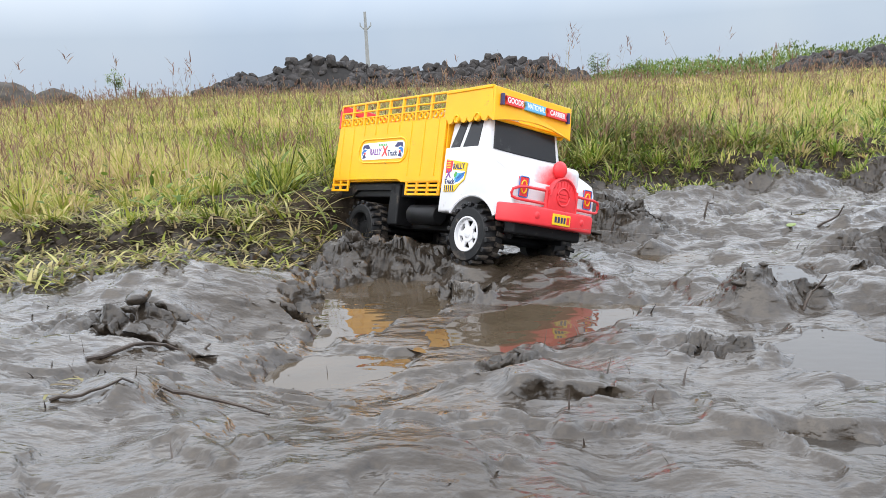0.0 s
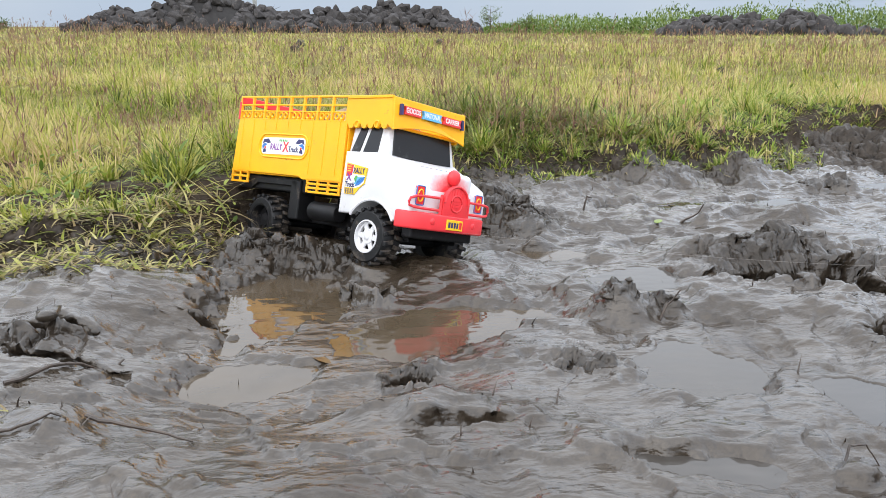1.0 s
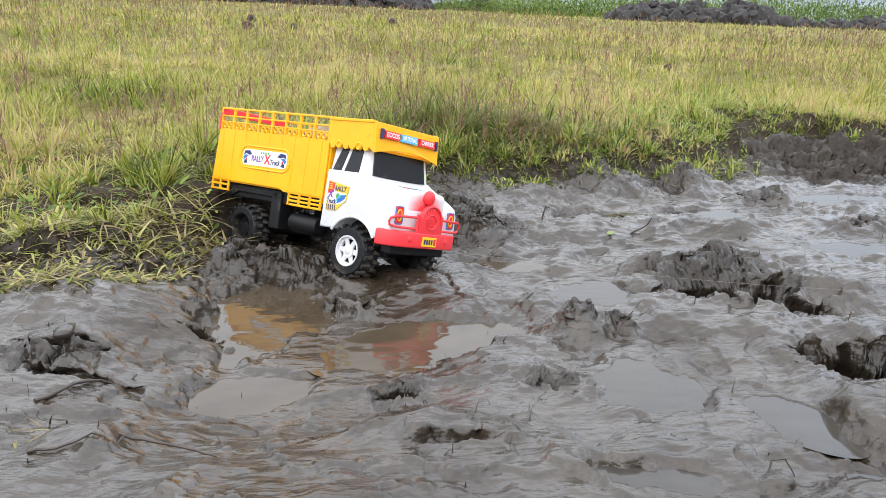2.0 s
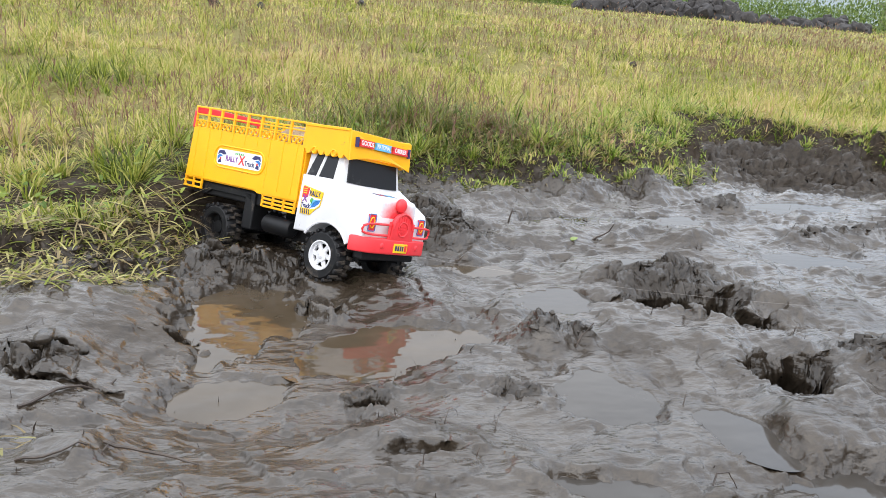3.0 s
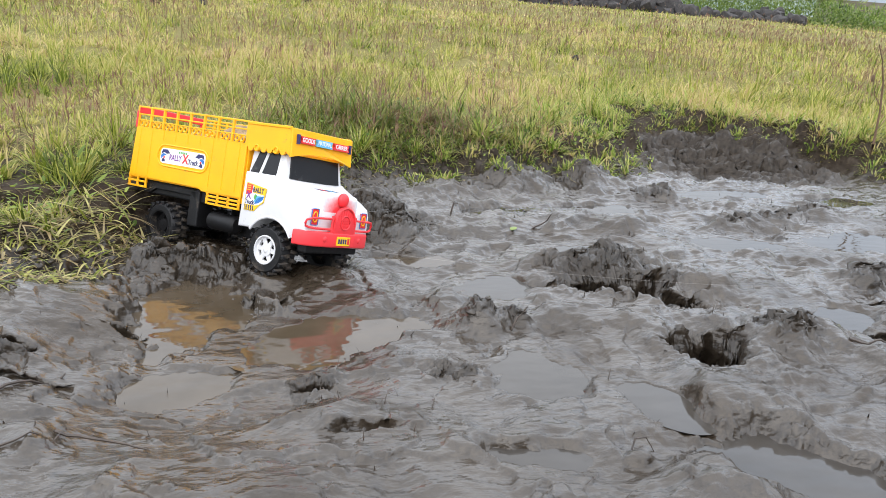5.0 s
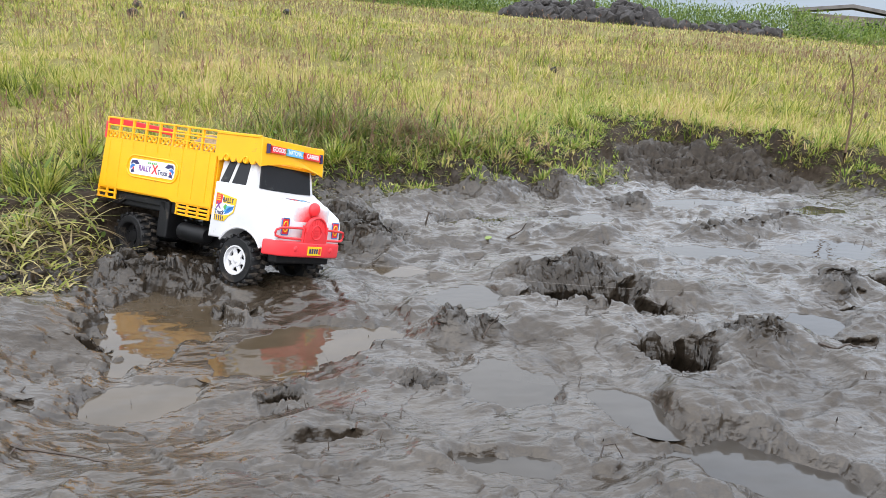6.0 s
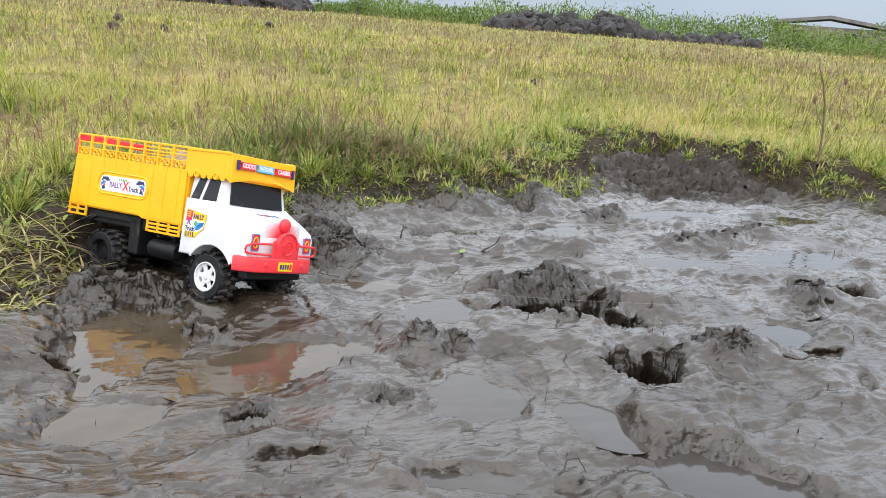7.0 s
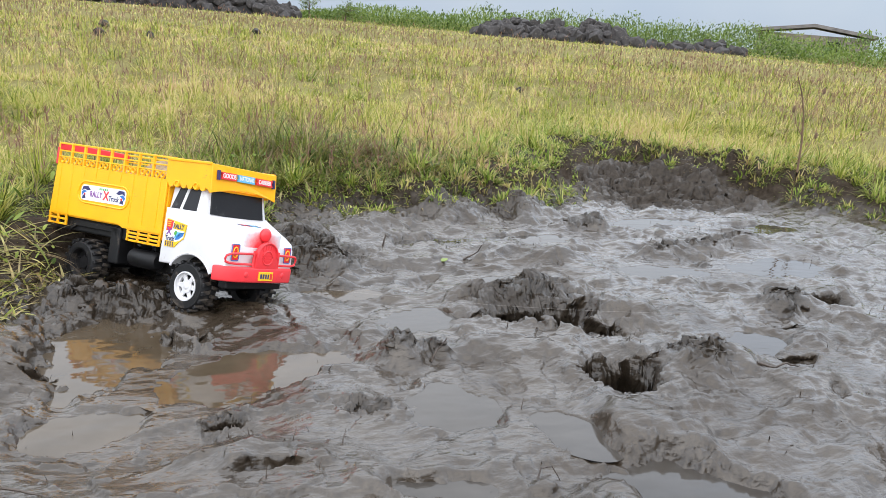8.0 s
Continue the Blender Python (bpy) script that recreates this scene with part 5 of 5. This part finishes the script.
EARTH = material("dark_earth", (0.06, 0.052, 0.045), 0.95, vary=0.4, scale=8, bump=0.6, bump_scale=30)
for az, dist, a, h in ((-30.5, 11.0, 0.50, 0.30), (-27.4, 12.0, 0.34, 0.20)):
    x, y = bearing(az, dist)
    b = boulder(rock_rng, (a, a * 0.8, h), 0.25, 4)
    ob = part("earth_mound", b, EARTH, None, smooth_shade=True)
    ob.matrix_world = Matrix.Translation((x, y, ground_at(x, y)))
    tagged(ob, "mound of dark dug earth in the grass", "earth mound", "earth mounds")

# scrub on the far embankment, saplings
SCRUB = blade_material("scrub_leaves", (0.04, 0.075, 0.015), (0.10, 0.16, 0.03), (0.19, 0.26, 0.05), (0.30, 0.33, 0.09), patch=0.35)
BARK = material("grey_bark", (0.11, 0.085, 0.06), 0.9, vary=0.3, scale=30)


def scrub(az0, az1, d0, d1, count, top, seed, label):
    rng = np.random.default_rng(seed)
    a = rng.uniform(az0, az1, count)
    dist = rng.uniform(d0, d1, count)
    x, y = dist * np.sin(np.radians(a)), dist * np.cos(np.radians(a)) - 0.1
    g = terrain(x, y)[0]
    h = np.interp(a, [8, 12, 20, 35, 40, 48, 60], [0.15, 0.35, 0.75, 0.95, 0.85, 0.75, 0.7]) * top * (0.75 + 0.55 * fbm(x, y, 0.7, 3, seed=71))
    ends = smooth(az0, az0 + 3, a)
    z = g + rng.uniform(0, 1, count) ** 0.8 * h * ends
    ob, _ = blades("scrub", SCRUB, x, y, z, rng.uniform(0.06, 0.17, count), rng.uniform(0.02, 0.06, count), rng.uniform(0.2, 1.5, count), rng.uniform(0.2, 1.2, count), rng, 2, 0.5)
    return tagged(ob, label, "scrub", kind="stuff")


scrub(8, 64, 26.5, 33, 52000, 1.3, 21, "band of bright green scrub along the far embankment")


def sapling(az, dist, height, spread_r, leaves, seed, label):
    """A small tree: tapered trunk, forked limbs, a loose crown of separate leaves."""
    rng = np.random.default_rng(seed)
    x, y = bearing(az, dist)
    tree = empty("sapling", Matrix.Translation((x, y, ground_at(x, y) - 0.02)), label, "tree", "saplings")
    b = bmesh.new()
    tube(b, [(0, 0, 0), (0.02, 0, height * 0.3), (0.0, 0.01, height * 0.6), (0.02, 0, height * 0.95)], [0.035, 0.026, 0.016, 0.005], 7)
    ends = []
    for i in range(9):
        z0 = height * rng.uniform(0.25, 0.85)
        t = rng.uniform(0, 2 * math.pi)
        r = spread_r * rng.uniform(0.5, 1.0)
        end = Vector((r * math.cos(t), r * math.sin(t), z0 + height * rng.uniform(0.05, 0.25)))
        tube(b, [(0.01, 0, z0), end * 0.5 + Vector((0, 0, z0 * 0.45)), end], [0.012, 0.008, 0.004], 5)
        ends.append(end)
    part("trunk", b, BARK, tree, smooth_shade=True)
    pts = np.array([ends[i % 9] * float(rng.uniform(0.35, 1.0)) for i in range(leaves)])
    pts[:, 2] = np.array([ends[i % 9].z for i in range(leaves)]) * rng.uniform(0.75, 1.05, leaves)
    pts += rng.normal(0, spread_r * 0.13, pts.shape)
    ob, _ = blades("crown", SCRUB, pts[:, 0], pts[:, 1], pts[:, 2], rng.uniform(0.05, 0.11, leaves), rng.uniform(0.02, 0.04, leaves), rng.uniform(-0.6, 1.2, leaves), rng.uniform(0.1, 1.0, leaves), rng, 2, 0.5)
    ob.parent = tree
    return tree


sapling(-23.9, 28.0, 0.95, 0.32, 420, 31, "small thin green sapling standing alone in the field")
sapling(-22.4, 28.5, 0.38, 0.45, 420, 32, "low green bush in the field")
sapling(10.4, 27.0, 1.00, 0.42, 460, 33, "green sapling beside the stone heap")
sapling(13.0, 26.5, 0.62, 0.50, 460, 34, "low green bush beside the stone heap")

CONCRETE = material("grey_concrete", (0.27, 0.28, 0.29), 0.85, vary=0.15, scale=6)
px, py = bearing(-6.4, 62.0)
pole = empty("power_pole", Matrix.Translation((px, py, ground_at(px, py) - 0.3)), "grey concrete power pole with a short crossarm", "power pole")
part("pole_shaft", prism(bmesh.new(), [(-0.17, -0.15), (0.17, -0.15), (0.17, 0.15), (-0.17, 0.15)], 0.0, 6.2, "z", 0.02), CONCRETE, pole)
for v in pole.children[0].data.vertices:
    k = 1 - 0.45 * v.co.z / 6.2
    v.co.x, v.co.y = v.co.x * k, v.co.y * k
for s in (-1, 1):
    part("crossarm", tube(bmesh.new(), [(0, 0, 4.75), (s * 0.42, 0, 5.15)], 0.05, 6), CONCRETE, pole)
    part("insulator", tube(bmesh.new(), [(s * 0.42, 0, 5.10), (s * 0.42, 0, 5.40)], [0.05, 0.03], 8), CONCRETE, pole)

PLASTER = material("weathered_plaster", (0.20, 0.175, 0.15), 0.9, vary=0.25, scale=1.5, bump=0.3, bump_scale=12, dirt=(0.18, 0.16, 0.13), dirt_amount=0.35, dirt_scale=1.2)
ROOFING = material("grey_roof_sheet", (0.16, 0.15, 0.15), 0.7, vary=0.3, scale=2.0)
bx, by = bearing(45.4, 62.0)
house = empty("farm_building", Matrix.Translation((bx, by, ground_at(bx, by) - 0.55)) @ pose(0, 0, 0, 0, 0, -45), "low plastered farm building with a shallow grey roof", "building")
part("wall", slab(bmesh.new(), -3.6, 3.6, -2.2, 2.2, 0.0, 2.1, 0.03), PLASTER, house)
for s, name in ((-1, "roof"), (1, "roof")):
    b = bmesh.new()
    lo, hi = (-4.0, 0.0) if s < 0 else (0.0, 4.0)
    z0, z1 = (2.05, 2.62) if s < 0 else (2.62, 2.10)
    prism(b, [(lo, z0), (hi, z1), (hi, z1 + 0.22), (lo, z0 + 0.22)], -2.6, 2.6, "y")
    part(name, b, ROOFING, house)
for x in (-2.0, 1.4):
    w = part("window", slab(bmesh.new(), x - 0.45, x + 0.45, -2.23, -2.17, 0.95, 1.75), GLASS, house)
    part("window_sill", slab(bmesh.new(), x - 0.55, x + 0.55, -2.32, -2.18, 0.86, 0.94), PLASTER, w)

# ---- small things on the mud ----
TWIG = material("dark_wet_twig", (0.045, 0.032, 0.024), 0.4, vary=0.4, scale=90, bump=0.4, bump_scale=300)


def twig(points, radius, label, category="twig"):
    """A bent twig lying or standing on the mud, given in plan with its height over the ground."""
    pts = []
    for (x0, y0, h0), (x1, y1, h1) in zip(points, points[1:]):
        for i in range(4):
            f = i / 4
            x, y = x0 + (x1 - x0) * f, y0 + (y1 - y0) * f
            pts.append((x, y, ground_at(x, y) + h0 + (h1 - h0) * f + 0.0012 * noise.noise(Vector((x, y, f)) * 60)))
    x, y, h = points[-1]
    pts.append((x, y, ground_at(x, y) + h))
    r = [radius * (1.0 - 0.6 * i / len(pts)) for i in range(len(pts))]
    return tagged(part("twig", tube(bmesh.new(), pts, r, 7), TWIG, None, smooth_shade=True), label, category, "twigs on the mud")


twig([(-0.152, 0.416, 0.002), (-0.135, 0.410, 0.010), (-0.105, 0.404, 0.006), (-0.085, 0.396, 0.001)], 0.0016, "bent dark twig sticking out of the wet mud")
twig([(-0.225, 0.475, 0.001), (-0.195, 0.505, 0.004), (-0.165, 0.540, 0.003)], 0.0018, "dark wet stick lying half sunk in the mud")
twig([(-0.012, 0.742, 0.001), (0.004, 0.733, 0.005), (0.012, 0.728, 0.014)], 0.0014, "thin twig at the edge of the puddle")
twig([(0.004, 0.733, 0.005), (0.000, 0.727, 0.012)], 0.0011, "thin twig at the edge of the puddle")
twig([(-0.205, 0.395, 0.001), (-0.180, 0.392, 0.004), (-0.160, 0.400, 0.001)], 0.0013, "short dark twig pressed into the mud")
twig([(0.292, 0.585, 0.000), (0.300, 0.590, 0.014), (0.310, 0.588, 0.026)], 0.0013, "thin twig standing by a clod of mud")
twig([(0.215, 0.955, 0.000), (0.222, 0.957, 0.020), (0.216, 0.955, 0.036)], 0.0015, "thin dark stem standing in the mud")
twig([(0.371, 1.072, 0.000), (0.376, 1.074, 0.018), (0.384, 1.074, 0.020)], 0.0016, "thin dark stem standing in the mud")
twig([(0.640, 0.452, 0.001), (0.665, 0.440, 0.006), (0.690, 0.440, 0.001)], 0.0018, "dark twig lying on a ridge of mud")
twig([(0.295, 0.325, 0.000), (0.300, 0.330, 0.012), (0.312, 0.332, 0.010), (0.318, 0.326, 0.000)], 0.0009, "thin rootlet looping out of the mud")
twig([(0.50, 1.005, 0.000), (0.523, 1.004, 0.010), (0.530, 1.000, 0.016)], 0.0018, "short dark stem sticking out of the mud")

rng = np.random.default_rng(90)
k = 2600
x, y = rng.uniform(-0.45, 1.3, k), 0.22 + 1.15 * rng.uniform(0, 1, k) ** 0.9
ok = (edge_distance(x, y) < 0.0) & truck_clear(x, y) & (fbm(x, y, 6.0, 2, seed=95) > -0.05)
x, y = x[ok], y[ok]
k = len(x)
ob, _ = blades("debris", TWIG, x, y, terrain(x, y)[0] - 0.001, rng.uniform(0.003, 0.016, k), rng.uniform(0.0006, 0.0018, k), rng.uniform(0.0, 1.4, k) ** 1.5, rng.uniform(0, 1.2, k), rng, 3)
tagged(ob, "scattered dark bits of root and stem in the mud", "debris", kind="stuff")

# clods of torn mud along the bank and round the footprints
ball = bmesh.new()
bmesh.ops.create_icosphere(ball, subdivisions=2, radius=1.0)
unit = np.array([v.co[:] for v in ball.verts])
faces = np.array([[v.index for v in f.verts] for f in ball.faces])
ball.free()
rng = np.random.default_rng(91)
k = 9000
x, y = rng.uniform(-0.5, 1.6, k), rng.uniform(0.3, 1.9, k)
tz, _, tr = terrain(x, y)
dd = edge_distance(x, y)
ok = (tr > rng.uniform(0.25, 1.2, k)) & (dd < 0.08) & truck_clear(x, y) & (fbm(x, y, 11.0, 2, seed=97) > -0.1) & (oval(x, y, 1.34, 1.62, 0.42, 0.36, 0) > 1)
for ppx, ppy, prx, pry, pturn, plevel in POOLS:
    ok &= oval(x, y, ppx, ppy, prx, pry, pturn) > 1.1
x, y, tz = x[ok][:900], y[ok][:900], tz[ok][:900]
k = len(x)
size = 0.0025 + 0.006 * rng.uniform(0, 1, k) ** 3
verts = []
for i in range(k):
    lump = 1 + 0.45 * vnoise(unit[:, 0] * 1.7 + 9 * i, unit[:, 1] * 1.7 + unit[:, 2] * 1.3, 5) + 0.18 * vnoise(unit[:, 0] * 4 - 5 * i, unit[:, 2] * 4 + unit[:, 1] * 3, 6)
    t = rng.uniform(0, 2 * math.pi)
    p = unit * lump[:, None] * size[i] * np.array([rng.uniform(0.8, 1.7), 1.0, rng.uniform(0.35, 0.6)])
    verts.append(np.stack([p[:, 0] * math.cos(t) - p[:, 1] * math.sin(t) + x[i], p[:, 0] * math.sin(t) + p[:, 1] * math.cos(t) + y[i], p[:, 2] + tz[i] + 0.1 * size[i]], 1))
me = bpy.data.meshes.new("mud_clod")
me.from_pydata(np.concatenate(verts).tolist(), [], (np.arange(k)[:, None, None] * len(unit) + faces).reshape(-1, 3).tolist())
me.polygons.foreach_set("use_smooth", np.ones(len(me.polygons), dtype=bool))
me.materials.append(MUD)
attribute(me, "rough_clod", np.full(len(me.vertices), 0.75))
tagged(new("mud_clod", me), "small torn clods of wet mud on the bank", "mud", kind="stuff")

# tall dry weed on the far bank, and a leaf on the water
wx, wy = 1.56, 1.34
gz0 = ground_at(wx, wy)
weed = empty("dry_weed", Matrix.Translation((wx, wy, gz0)), "tall dry brown weed stalk bending over the bank", "weed")
DRY = material("dry_brown_stem", (0.16, 0.10, 0.06), 0.8, vary=0.3, scale=60)
stem = [(0.0, 0, -0.01), (0.003, 0, 0.07), (-0.004, 0, 0.15), (-0.018, 0.0, 0.22), (-0.040, 0.0, 0.275), (-0.062, 0.0, 0.31)]
part("stem", tube(bmesh.new(), stem, [0.0032, 0.003, 0.0026, 0.0022, 0.0018, 0.0012], 7), DRY, weed, smooth_shade=True)
for z, dx in ((0.10, 0.05), (0.16, -0.04), (0.21, 0.045)):
    part("twiglet", tube(bmesh.new(), [(-0.004, 0, z), (dx * 0.6, 0.01, z + 0.03), (dx, 0.012, z + 0.07)], [0.0014, 0.001, 0.0006], 5), DRY, weed)
for z, dx in ((0.165, 0.052), (0.23, -0.041), (0.28, 0.047)):
    b = bmesh.new()
    bmesh.ops.create_uvsphere(b, u_segments=7, v_segments=5, radius=0.006)
    b.transform(Matrix.Translation((dx, 0.012, z)) @ Matrix.Diagonal((0.7, 0.7, 1.6, 1)))
    part("seed_pod", b, DRY, weed)
LEAF = material("fallen_leaf", (0.14, 0.19, 0.03), 0.5, vary=0.2, scale=80)
lx, ly = 0.455, 0.985
leaf = part("fallen_leaf", prism(bmesh.new(), [(0.008 * math.cos(t) * (1 - 0.25 * math.sin(t)), 0.005 * math.sin(t)) for t in np.linspace(0, 2 * math.pi, 14)[:-1]], 0.0, 0.0008, "z"), LEAF)
leaf.matrix_world = pose(lx, ly, max(ground_at(lx, ly), 0.002) + 0.002, 4, -6, 35)
tagged(leaf, "small green-yellow fallen leaf lying on the mud", "leaf")

# the thin line that pulls the lorry, stretched over the mud
LINE = material("clear_line", (0.30, 0.27, 0.25), 0.3, vary=0.1, scale=200)
tow = TRUCK @ Vector((0.0690, 0.0, 0.0170))
b = bmesh.new()
tube(b, [tow.lerp(Vector((0.80, 0.585, 0.045)), i / 12) - Vector((0, 0, 0.012 * math.sin(math.pi * i / 12))) for i in range(13)], 0.00008, 5)
tagged(part("pull_line", b, LINE), "thin pale line stretched from the lorry over the mud", "string")
